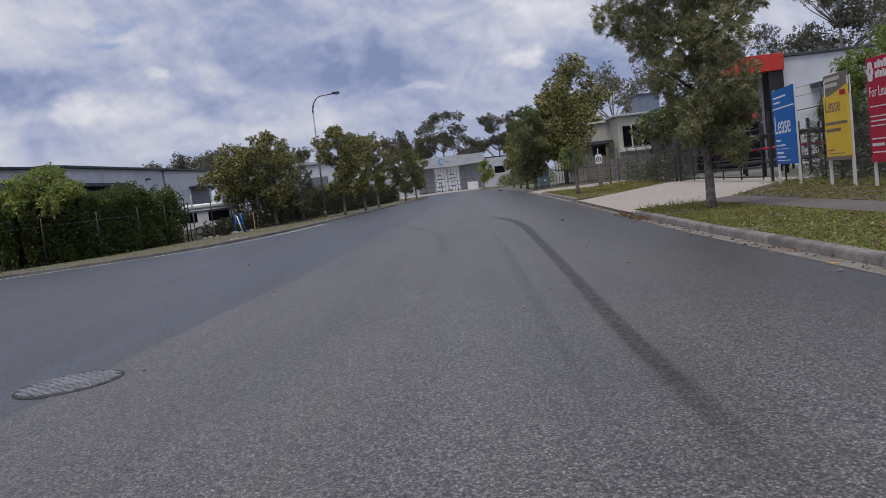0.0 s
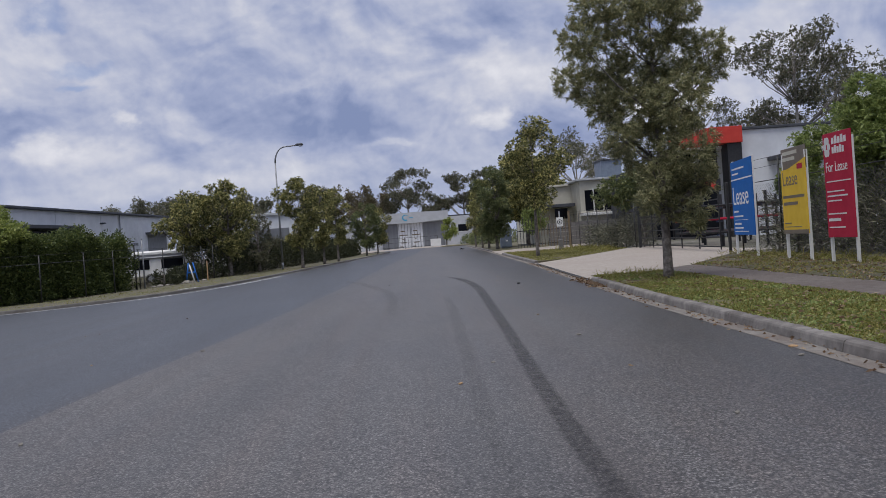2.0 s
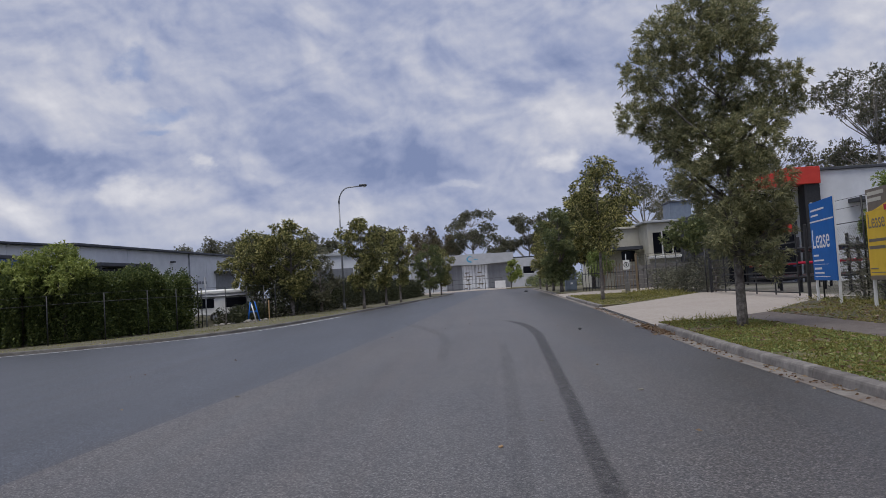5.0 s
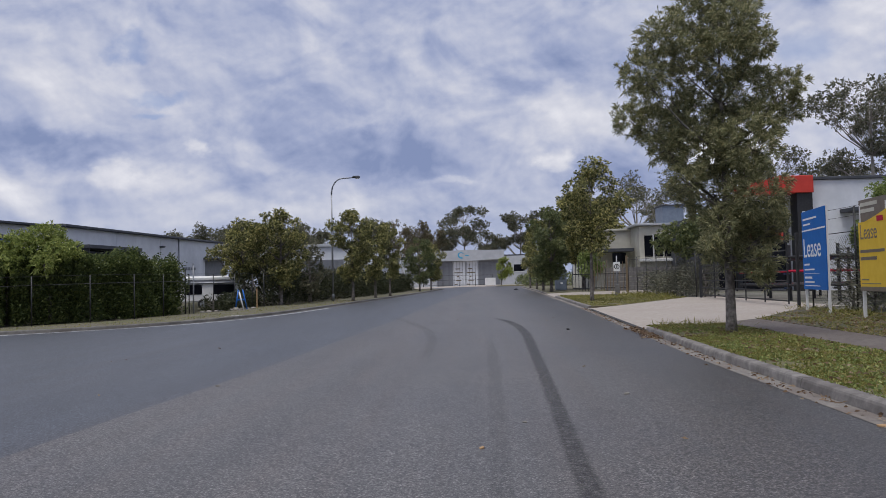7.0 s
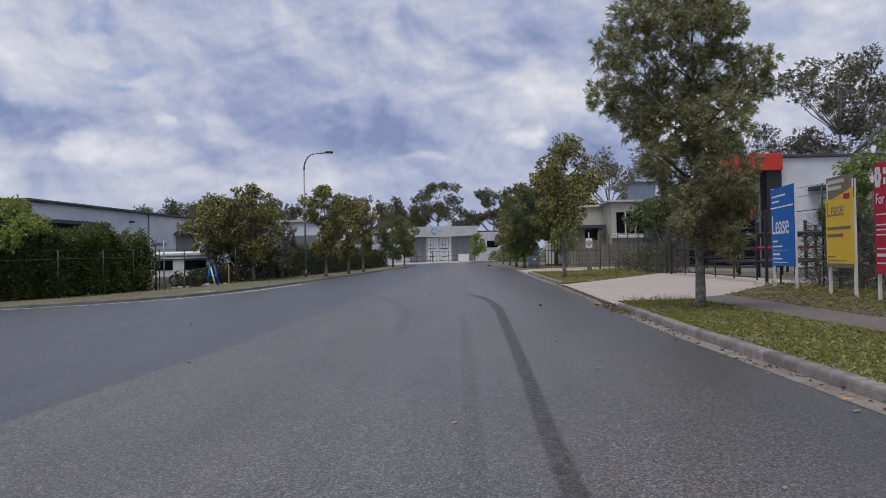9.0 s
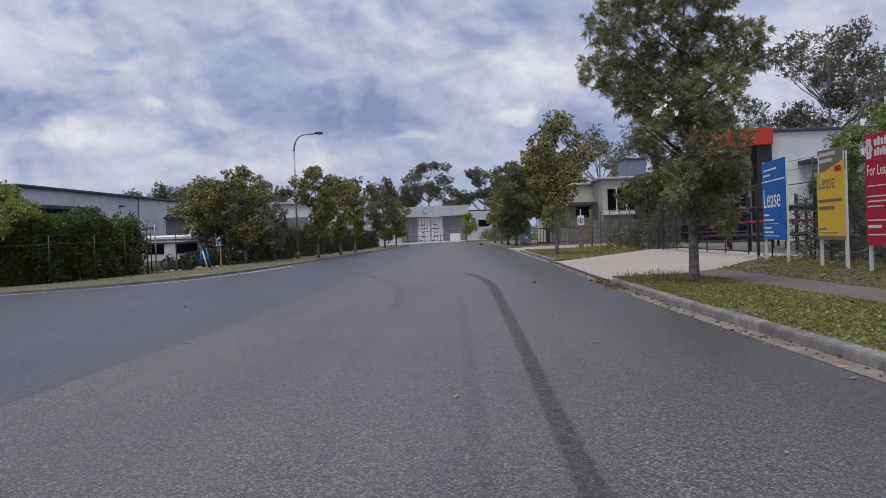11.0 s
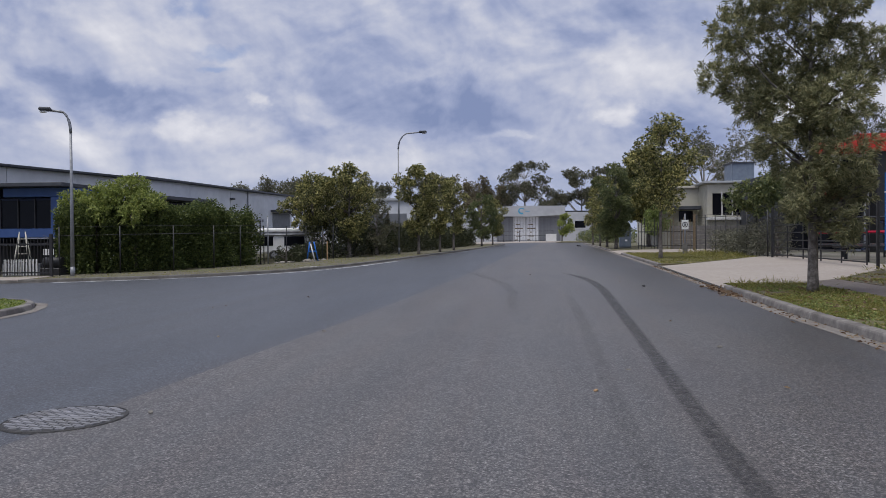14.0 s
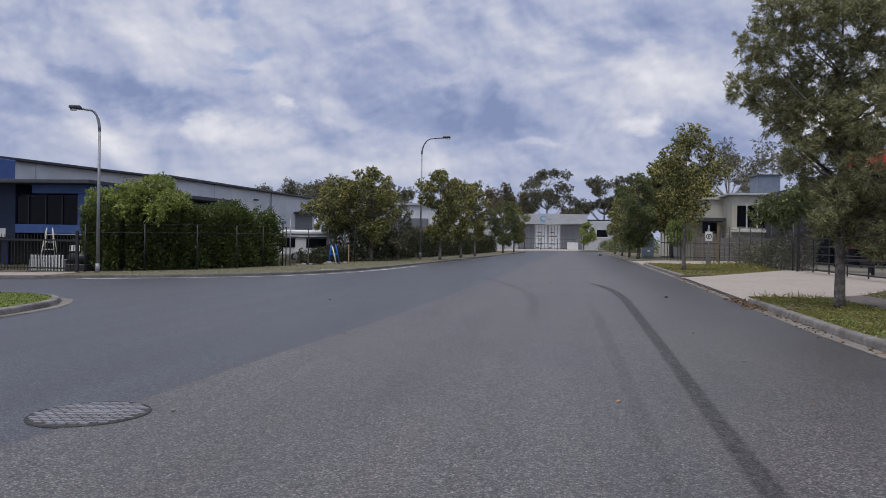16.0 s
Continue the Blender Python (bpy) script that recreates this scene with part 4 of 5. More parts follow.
shed = thing("shed", (0, 136, 0.3), 0, "long white steel shed closing the end of the street", "shed")
part("wall", box(-18, -6.6, 0, 14, -0.3, 4.6, 0.03), "shed", shed)
part("wall", box(4.6, 12.5, -0.4, 14, -0.3, 4.9, 0.03), "shed", shed)
part("wall", box(-6.6, 4.6, 0.5, 14, -0.3, 5.5, 0.03), "shed", shed)
bm = bmesh.new()
vs = [bm.verts.new(p) for p in ((-7.0, -0.6, 4.35), (-1.2, -0.6, 4.15), (5.0, -0.6, 4.45), (5.0, -0.6, 5.95), (-1.2, -0.6, 6.05), (-7.0, -0.6, 5.9))]
f = bm.faces.new(vs)
r = bmesh.ops.extrude_face_region(bm, geom=[f])
bmesh.ops.translate(bm, verts=[v for v in r["geom"] if isinstance(v, bmesh.types.BMVert)], vec=(0, 1.2, 0))
bmesh.ops.recalc_face_normals(bm, faces=bm.faces[:])
part("fascia", bm, "shed", shed)
part("roof", box(-18.3, 12.8, -0.3, 14.3, 5.0, 5.12), "roofing", shed)
shutter(-6.5, -3.9, 0.42, -0.25, 4.2, shed)
shutter(0.65, 4.2, 0.42, -0.25, 4.2, shed)
for x0 in (-3.75, -1.6):
    d = part("container_door", box(x0, x0 + 2.05, 0.25, 0.45, -0.2, 4.15, 0.03), "panel", shed, "white steel door with faded marks")
    for k in range(4):
        part("fold", box(x0 + 0.1 + k * 0.5, x0 + 0.16 + k * 0.5, 0.22, 0.25, -0.15, 4.1), "shutter", d)
    for k in range(6):
        part("mark", box(x0 + 0.2 + 0.2 * (k % 3), x0 + 0.7 + 0.22 * ((k * 3) % 5), 0.21, 0.22, 0.15 + k * 0.66, 0.3 + k * 0.66), "timber_gate", d)
bm = bmesh.new()
for k in range(9):
    a = 0.6 + k * 0.5
    b = a + 0.5
    w = 0.10 + 0.02 * k
    p = [bm.verts.new((-2.3 + math.cos(t) * q * 1.15, -0.612, 5.2 + math.sin(t) * q)) for t, q in ((a, 0.36), (b, 0.36), (b, 0.36 + w), (a, 0.36 + w))]
    bm.faces.new(p)
part("sign_mark", bm, "cyan", shed, "blue curved emblem")
part("sign_mark", box(-1.7, -1.0, -0.612, -0.602, 5.05, 5.17), "cyan", shed, "pale blue bar")
w = part("window", box(6.6, 8.4, -0.44, -0.40, 2.2, 3.4), "glass", shed)
part("frame", box(6.5, 8.5, -0.46, -0.44, 2.12, 2.2), "white", w)

# gate and board before the shed
g = thing("yard_gate", (-8.0, 122, 0.32), 0, "thin dark steel mesh gate before the shed", "gate")
for x in (0, 3, 5.5, 8, 10.6):
    part("post", tube([(x, 0, -0.05), (x, 0, 1.7)], [0.05, 0.05], 6), "black", g)
for z in (0.15, 0.9, 1.6):
    part("rail", box(0, 10.6, -0.02, 0.02, z, z + 0.04), "black", g)
b = thing("notice_board", (2.1, 113, 0.3), 0, "plain white board standing on the ground", "board")
part("panel", box(-0.75, 0.75, -0.04, 0.04, 0.12, 1.15, 0.01), "white", b)
for x in (-0.6, 0.6):
    part("foot", box(x - 0.05, x + 0.05, -0.25, 0.25, 0, 0.12), "galv", b)

# grey warehouse in two stretches
wh = thing("warehouse", (-27.1, 51.5, -0.15), -5, "long pale grey panel warehouse with a dark gutter", "warehouse")
for k in range(4):
    a, b_ = k * 6.7, min((k + 1) * 6.7, 26.8) - 0.03
    part("wall_panel", box(-18, 0, a, b_, 0, 5.4, 0.02), "panel", wh)
part("gutter", box(-18, 0.35, -0.1, 27, 5.4, 5.54, 0.02), "roofing", wh)
part("roof", box(-18, 0.1, -0.1, 27, 5.545, 5.6), "roofing", wh)
for y in (0.1, 16.5):
    part("downpipe", tube([(0.1, y, 0), (0.1, y, 5.4)], [0.06, 0.06], 8), "galv", wh)
aw = part("awning", box(0.0, 1.3, 1.0, 8.0, 4.0, 4.25, 0.02), "roofing", wh, "dark steel awning")
part("bracket", box(0.0, 1.2, 1.1, 1.2, 3.75, 4.0), "black", aw)
part("bracket", box(0.0, 1.2, 7.8, 7.9, 3.75, 4.0), "black", aw)
# flat dark sheet in place of the shaded opening under the awning
part("doorway", box(-0.2, 0.02, 1.5, 7.6, 0, 3.98), "glass", wh, "dark sheet standing for the shade in a doorway")
part("awning", box(0.0, 0.8, 21.6, 26.4, 3.75, 3.95, 0.02), "roofing", wh)
part("roller_door", box(-0.1, 0.03, 22, 26.2, 0, 3.7), "shutter", wh)
lm = part("wall_lamp", box(0.0, 0.35, 13.2, 13.6, 4.55, 4.68, 0.03), "roofing", wh)
for k in range(5):
    part("sign_bar", box(0.02, 0.04, 17.3 + k * 0.55, 17.3 + k * 0.55 + 0.4, 2.75, 3.0), "shutter", wh)
wh = thing("warehouse", (-30.6, 36.2, -0.25), -12.6, "pale grey warehouse end bay with dark roof edge", "warehouse")
for k in range(3):
    part("wall_panel", box(-15, 0, k * 5.1, k * 5.1 + 5.07, 0, 5.4, 0.02), "panel", wh)
part("gutter", box(-15, 0.4, -0.2, 15.35, 5.4, 5.54, 0.02), "roofing", wh)
part("downpipe", tube([(0.12, 0.4, 0), (0.12, 0.4, 5.4)], [0.06, 0.06], 8), "galv", wh)
s2 = thing("warehouse", (-9.6, 79, 0.1), 0, "pale shed half hidden behind the street trees", "warehouse")
part("wall", box(-12, 0, 0, 24, 0, 4.7, 0.03), "panel", s2)
part("roof", box(-12.2, 0.25, -0.25, 24.2, 4.7, 4.95, 0.02), "shed", s2)
shutter(-7.5, -3.5, -0.02, 0, 3.4, s2)

# blue office with the dark undercroft
bo = thing("office_building", (-20.9, 33, -0.35), 0, "navy and blue two-tone office with a dark window strip", "office")
# back wall coloured black to carry the shade under the overhang
part("wall", box(-12, 0, 2.0, 2.6, 0, 1.5), "black", bo, "undercroft wall, black in place of shade")
part("wall", box(-0.25, 0, 0.5, 1.99, 0, 1.29), "navy", bo)
part("wall", box(-12, -11.7, 0.5, 1.99, 0, 1.29), "navy", bo)
part("soffit", box(-12, 0, 0.0, 2.0, 1.2, 1.29), "roofing", bo)
part("wall", box(-12, -3.8, 0.0, 2.6, 1.3, 4.0, 0.02), "navy", bo)
part("wall", box(-3.8, 0, 0.0, 2.6, 1.55, 1.95, 0.02), "bluewall", bo, "light blue sill band")
part("wall", box(-3.8, 0, 0.3, 2.6, 1.95, 3.3), "navy", bo)
part("wall", box(-0.75, 0, 0.0, 2.6, 1.95, 3.35, 0.02), "bluewall", bo, "light blue end panel")
part("wall", box(-3.0, 0.3, 0.0, 2.6, 3.35, 3.75, 0.02), "bluewall", bo, "light blue fascia band")
part("roof", box(-12.4, 0.35, -0.9, 2.9, 3.75, 3.92, 0.02), "roofing", bo)
part("parapet", box(-5.9, -4.7, -0.4, 1.2, 3.92, 4.95, 0.02), "bluewall", bo, "light blue raised parapet")
for x0, x1 in ((-3.75, -3.2), (-3.14, -2.35), (-2.3, -1.55), (-1.5, -0.8)):
    wd = part("window", box(x0, x1, 0.1, 0.16, 1.98, 3.2), "glass", bo)
    part("frame", box(x1 - 0.005, x1 + 0.05, 0.04, 0.14, 1.95, 3.25), "black", wd)
part("window", box(-6.6, -5.0, -0.04, 0.02, 2.0, 3.1), "glass", bo)
part("notice", box(-4.7, -4.25, -0.03, 0.0, 1.35, 1.75), "white", bo, "small white notice")
for x in (-4.4, -0.2):
    part("column", box(x - 0.15, x + 0.15, 0.1, 0.4, 0, 1.5), "navy", bo)

# black palisade gate before it
pg = thing("palisade_gate", (-17.35, 26.25, -0.2), 188, "black steel palisade gate across the driveway", "gate")
for z in (0.12, 1.12):
    part("rail", box(0, 5.6, -0.02, 0.02, z, z + 0.05), "black", pg)
pick = mesh_of("picket", tube([(0, 0, 0.05), (0, 0, 1.28), (0, 0, 1.36)], [0.016, 0.016, 0.002], 5), "black")
for k in range(48):
    ob = new("picket", pick)
    ob.parent, ob.location = pg, (0.06 + k * 0.117, 0, 0)
for x in (-0.06, 5.66):
    part("post", box(x - 0.05, x + 0.05, -0.05, 0.05, -0.05, 1.5, 0.01), "black", pg)
la = thing("step_ladder", (-19.7, 28.2, -0.25), 20, "pale cream open step ladder in the yard", "ladder")
for x0, x1, y0 in ((-0.32, -0.1, -0.3), (0.32, 0.1, -0.3), (-0.32, -0.1, 0.35), (0.32, 0.1, 0.35)):
    part("leg", tube([(x0, y0, 0), (x1, 0, 1.65)], [0.025, 0.02], 6), "cream", la)
for k in range(5):
    s = 0.15 + k * 0.17
    part("rung", box(-0.32 + 0.22 * s, 0.32 - 0.22 * s, -0.3 + 0.3 * s - 0.03, -0.3 + 0.3 * s + 0.03, 1.65 * s, 1.65 * s + 0.03), "cream", la)
wc = thing("slatted_crate", (-18.9, 27.3, -0.24), 10, "white slatted crate behind the gate", "crate")
for k in range(11):
    part("slat", box(-0.85 + k * 0.115, -0.85 + k * 0.115 + 0.078, -0.02, 0.02, 0.03, 0.62, 0.01), "white", wc)
part("frame", box(-0.9, 0.42, 0.02, 0.6, 0.0, 0.45), "galv", wc)
ms = thing("pump_set", (-17.95, 27.6, -0.24), 0, "dark machinery on a pallet behind the gate", "machine")
part("base", box(-0.5, 0.3, -0.3, 0.3, 0, 0.3, 0.03), "black", ms)
part("tank", tube([(-0.45, 0, 0.5), (0.25, 0, 0.5)], [0.2, 0.2], 12), "black", ms)
part("notice", box(-0.25, 0.15, -0.4, -0.38, 0.78, 1.0), "white", ms)

# caravan
cv = thing("caravan", (-15.3, 46.5, -0.2), 8, "white caravan parked behind low shrubs", "caravan")
part("body", box(-1.8, 1.9, -1.0, 1.0, 0.4, 1.55, 0.08), "white", cv)
part("pop_top", box(-1.6, 1.7, -0.9, 0.9, 1.62, 1.9, 0.09), "white", cv)
part("canvas_band", box(-1.58, 1.68, -0.88, 0.88, 1.5, 1.65), "shutter", cv)
for x0, x1 in ((-1.5, -0.55), (0.1, 1.3)):
    wd = part("window", box(x0, x1, -1.04, -0.98, 0.85, 1.38, 0.03), "glass", cv)
    part("frame", box(x0 - 0.04, x1 + 0.04, -1.03, -0.99, 1.38, 1.42), "black", wd)
part("awning_roll", tube([(-1.7, -1.05, 1.5), (1.8, -1.05, 1.5)], [0.05, 0.05], 8), "galv", cv)
for x in (-0.5, 0.5):
    wl = part("wheel", tube([(x, -1.0, 0.3), (x, -0.8, 0.3)], [0.3, 0.3], 16), "rubber", cv)
    part("rim", tube([(x, -1.02, 0.3), (x, -0.99, 0.3)], [0.17, 0.17], 12), "galv", wl)

# cream workshop behind the second driveway
cb = thing("workshop", (9.0, 60, 0.2), 0, "cream rendered workshop with dark awning and windows", "workshop")
part("wall", box(0, 5.2, 0, 14, 0, 4.35, 0.02), "cream", cb)
part("wall", box(2.6, 12, -3.0, 13.9, 0, 4.5, 0.02), "cream", cb)
part("roof", box(-0.2, 5.4, -0.2, 14, 4.35, 4.5, 0.02), "cream", cb)
part("roof", box(2.3, 12.2, -3.3, 14, 4.5, 4.65, 0.02), "shed", cb)
part("awning", box(-0.6, 2.5, -1.6, 0, 2.75, 3.0, 0.02), "roofing", cb, "dark flat awning")
part("window", box(1.2, 2.2, -0.04, 0.02, 1.9, 2.7), "glass", cb)
for x0 in (2.95, 3.65, 4.35, 5.05, 5.75):
    wd = part("window", box(x0, x0 + 0.58, -3.05, -2.99, 2.3, 3.8), "glass", cb)
    part("frame", box(x0 + 0.58, x0 + 0.66, -3.07, -2.99, 2.2, 3.9), "white", wd)
part("sill", box(2.5, 9, -3.35, -3.0, 1.95, 2.15, 0.02), "white", cb, "pale ledge")
tw = thing("roof_tower", (15.4, 62, 4.6), 0, "blue-grey metal tower on the workshop roof", "roof tower")
part("body", box(-0.9, 0.7, 0, 2.5, 0.0, 1.9, 0.03), "steelgrey", tw)
part("cap", box(-1.0, 0.8, -0.1, 2.6, 1.9, 2.0), "roofing", tw)
gy = thing("garden_wall", (8.6, 53.5, 0.2), 0, "low grey block wall behind the shrubs", "wall")
for k in range(5):
    for j in range(12):
        part("block", box(j * 0.62, j * 0.62 + 0.6, 0, 0.2, k * 0.31, k * 0.31 + 0.295, 0.0), "block", gy)

# red and grey showroom
sr = thing("showroom", (15.0, 43, 0.1), 0, "grey showroom with a red fascia and dark glazing", "showroom")
part("wall", box(2.7, 16, 0, 16, 0, 5.9, 0.02), "panel", sr)
# added block, not a known hall; keeps the view past the gate dark
part("wall", box(-1.2, 2.6, 6, 16, 0, 4.7, 0.02), "roofing", sr, "added dark block at the rear")
part("roof", box(2.65, 16.2, -0.15, 16.2, 5.9, 6.05, 0.02), "roofing", sr)
part("fascia", box(0.9, 2.7, -0.5, 1.0, 5.2, 6.1, 0.02), "red", sr, "bright red folded fascia")
bm = bmesh.new()
vs = [bm.verts.new(p) for p in ((0.9, -0.5, 5.2), (0.9, -0.5, 6.1), (-0.5, 2.2, 5.85), (-0.5, 2.2, 5.1))]
f = bm.faces.new(vs)
r = bmesh.ops.extrude_face_region(bm, geom=[f])
bmesh.ops.translate(bm, verts=[v for v in r["geom"] if isinstance(v, bmesh.types.BMVert)], vec=(0.7, 0.5, 0))
bmesh.ops.recalc_face_normals(bm, faces=bm.faces[:])
part("fascia", bm, "red", sr, "bright red folded fascia")
part("column", box(1.9, 2.7, -0.3, 0.6, 0, 5.2), "black", sr)
for x in (-1.4, -0.4, 0.6):
    wd = part("window", box(x, x + 0.92, 1.2 - x, 1.26 - x, 0.2, 5.0), "glass", sr)
    part("frame", box(x + 0.92, x + 1.0, 1.1 - x, 1.24 - x, 0.0, 5.1), "black", wd)
part("soffit", box(-0.6, 2.7, 0.5, 6, 5.0, 5.15), "white", sr)
part("awning", box(4.2, 8.0, -1.6, 0.0, 4.1, 4.3, 0.02), "roofing", sr, "dark flat awning")
for k in range(5):
    part("sign_bar", box(-0.7 + k * 0.36, -0.7 + k * 0.36 + 0.26, -0.6, -0.55, 2.75, 3.15), "red", sr, "red sign bar")
part("sign_board", box(-0.9, 1.3, -0.55, -0.45, 2.6, 3.3), "black", sr)
ob_ = thing("billboard_frame", (20.2, 36, 0.1), 0, "tall dark steel frame beside the showroom", "frame")
part("post", box(-0.1, 0.1, -0.1, 0.1, 0, 7.2), "roofing", ob_)
part("post", box(1.4, 1.6, -0.1, 0.1, 0, 7.2), "roofing", ob_)
part("panel", box(-0.2, 2.2, -0.12, 0.12, 5.6, 6.5, 0.02), "panel", ob_)

# steel stock on racks behind the driveway gate
for n_, (x, y) in enumerate(((11.2, 29.5), (11.6, 32.5), (12.6, 35.5), (13.2, 31.0), (14.6, 35.0))):
    rk = thing("steel_rack", (x, y, 0.1), -35, "rack of long steel bars in the yard", "rack", "steel racks")
    for k in range(3):
        part("upright", box(k * 1.6 - 0.05, k * 1.6 + 0.05, -0.05, 0.05, 0, 2.0), "black", rk)
        for z in (0.45, 0.95, 1.45):
            part("arm", box(k * 1.6 - 0.04, k * 1.6 + 0.04, -0.7, 0, z, z + 0.06), "navy", rk)
    for z in (0.52, 1.02, 1.52):
        for j in range(4):
            part("bar", tube([(-0.7 - 0.1 * j, -0.15 - j * 0.14, z + 0.05), (4.1 - 0.2 * j, -0.12 - j * 0.14, z + 0.05)], [0.045, 0.045], 6), ("galv", "black", "navy", "redpanel")[(j + int(z * 4)) % 4], rk)
bn = thing("storage_bin", (6.15, 58.5, 0.25), 0, "blue-grey steel cabinet beside the fence", "cabinet")
part("body", box(-0.4, 0.4, -0.35, 0.35, 0, 1.5, 0.03), "steelgrey", bn)
part("panel", box(-0.36, 0.36, -0.37, -0.35, 0.1, 1.4, 0.01), "steelgrey", bn)
part("hinge", box(-0.05, 0.12, -0.385, -0.37, 0.45, 0.58), "white", bn)

# ---- street lamps ----


def street_lamp(at, turn, high, reach, rise, label, head=0.45):
    ob = thing("street_lamp", at, turn, label, "street lamp", "street lamps")
    part("base", tube([(0, 0, -0.05), (0, 0, 0.35)], [0.085, 0.08], 12), "galv", ob)
    part("pole", tube([(0, 0, 0.3), (0, 0, high * 0.5), (0, 0, high)], [0.068, 0.055, 0.04], 12), "galv", ob)
    pts = [(reach * (1 - math.cos(a)) * 0.45, 0, high + rise * math.sin(a)) for a in (math.pi / 2 * k / 7 for k in range(8))]
    pts.append((reach * 0.95, 0, high + rise * 1.04))
    part("arm", tube(pts, [0.05] * 4 + [0.042] * 5, 10), "galv", ob)
    hd = part("lamp_head", box(reach * 0.9, reach * 0.9 + head, -0.13, 0.13, high + rise * 1.0, high + rise * 1.0 + 0.13, 0.04), "roofing", ob)
    part("lens", box(reach * 0.9 + head * 0.4, reach * 0.9 + head * 0.92, -0.1, 0.1, high + rise - 0.05, high + rise, 0.02), "white", hd)
    return ob


street_lamp((-8.77, 48.86, 0.10), -4, 6.5, 1.5, 0.95, "tall galvanised street lamp with a curved arm")
street_lamp((-16.4, 26.1, -0.2), 205, 5.0, 0.66, 0.72, "galvanised street lamp beside the hedge with a curved arm", 0.4)

# ---- fences ----


def wire_fence(line_, high, step, label, mesh_step=0.14, strands=(1.0, 0.93), name="wire_fence", rail=True, post="galv", mesh_frac=0.92, mesh_mat="wire"):
    ob = thing(name, (0, 0, 0), 0, label, "fence")
    pts = along(line_, step)
    for x, y in pts:
        z = gz(x, y) + 0.1
        part("post", tube([(x, y, z - 0.1), (x, y, z + high)], [0.024, 0.024], 6), post, ob)
    for h in strands:
        bm = tube([(x, y, gz(x, y) + 0.1 + high * h) for x, y in pts], [0.014 if h == strands[-1] and rail else 0.007] * len(pts), 4)
        part("top_wire", bm, "wire" if post == "black" else "galv", ob)
    if mesh_step:
        bm = bmesh.new()
        top = high * mesh_frac
        fine = along(line_, mesh_step)
        n = max(1, int(top / mesh_step))
        for sgn in (1, -1):
            for i in range(0, len(fine)):
                j = i + sgn * n
                if 0 <= j < len(fine):
                    (xa, ya), (xb, yb) = fine[i], fine[j]
                    ux, uy = (xb - xa), (yb - ya)
                    a, b = Vector((xa, ya, gz(xa, ya) + 0.12)), Vector((xb, yb, gz(xb, yb) + 0.1 + top))
                    t = Vector((0, 0, 0.006))
                    bm.faces.new([bm.verts.new(p) for p in (a - t, b - t, b + t, a + t)])
        tagged(part("chain_mesh", bm, mesh_mat, ob), kind="stuff")
    return ob


wire_fence([(-17.2, 26.6), (-15.9, 27.4), (-14.3, 28.4), (-13.2, 30.8), (-12.5, 34.8), (-11.8, 38), (-11.2, 42)], 1.72, 2.0, "galvanised chain wire fence before the hedge", 0.0, (1.0, 0.82), post="black")
wire_fence([(-11.2, 42), (-10.3, 48), (-9.1, 58), (-8.1, 72), (-7.3, 88)], 1.75, 3.0, "dark chain wire fence along the verge", 0.16, (1.0, 0.93), post="black")
wire_fence([(9.35, 23.2), (9.3, 14), (9.4, 2)], 2.6, 2.6, "chain wire fence with top strands behind the signs", 0.11, (1.0, 0.91, 0.76), post="black", mesh_frac=0.73, mesh_mat="mesh")
wire_fence([(9.5, 35.4), (9.35, 40), (8.6, 46)], 2.0, 1.5, "dark steel fence beside the flower bed", 0.16, (1.0, 0.93), post="black")

# driveway gate, half open frame with rails
dg = thing("driveway_gate", (9.5, 34.6, 0.14), -92, "black steel driveway gate with many rails", "gate")
for z in (0.12, 0.42, 0.72, 1.02, 1.32, 1.62, 1.9):
    part("rail", box(0.1, 10.2, -0.02, 0.02, z, z + 0.04), "black", dg)
for x in (0.1, 2.1, 4.1, 6.1, 8.1, 10.2):
    part("stile", box(x - 0.02, x + 0.02, -0.02, 0.02, 0.05, 1.95, 0.005), "black", dg)
for x in (-0.15, 11.0):
    part("gate_post", box(x - 0.04, x + 0.04, -0.04, 0.04, -0.1, 2.1, 0.01), "black", dg)
part("brace", tube([(0.1, 0, 0.12), (5.0, 0, 1.9)], [0.02, 0.02], 5), "black", dg)

# timber and steel gate of the second driveway
tg = thing("timber_gate", (5.9, 49.5, 0.2), -4, "pale timber picket gate with tall posts", "gate")
for k in range(17):
    part("picket", box(k * 0.19, k * 0.19 + 0.035, -0.02, 0.02, 0.08, 1.7 + 0.15 * (k % 3), 0.004), "timber_gate" if k > 6 else "black", tg)
for z in (0.25, 1.1):
    part("rail", box(0, 3.25, 0.02, 0.05, z, z + 0.05), "black", tg)
for x in (3.3,):
    part("post", box(x - 0.07, x + 0.07, -0.07, 0.07, -0.05, 2.2, 0.01), "timber_gate", tg)
sp = thing("sign_post", (7.2, 41.5, 0.2), -8, "round number sign on a green-grey meter box", "sign post")
part("pole", tube([(0, 0, -0.05), (0, 0, 2.0)], [0.03, 0.03], 8), "galv", sp)
pl = part("plate", box(-0.17, 0.17, -0.04, -0.025, 1.2, 1.68, 0.003), "white", sp)
bm = bmesh.new()
for k in range(20):
    a, b_ = 2 * math.pi * k / 20, 2 * math.pi * (k + 1) / 20
    bm.faces.new([bm.verts.new((math.cos(t) * q, -0.043, 1.44 + math.sin(t) * q)) for t, q in ((a, 0.10), (b_, 0.10), (b_, 0.135), (a, 0.135))])
part("ring", bm, "black", pl)
part("bar", box(-0.03, 0.03, -0.043, -0.041, 1.37, 1.51), "black", pl)
part("meter_box", box(-0.12, 0.12, -0.12, 0.12, -0.05, 0.52, 0.02), "block", sp)
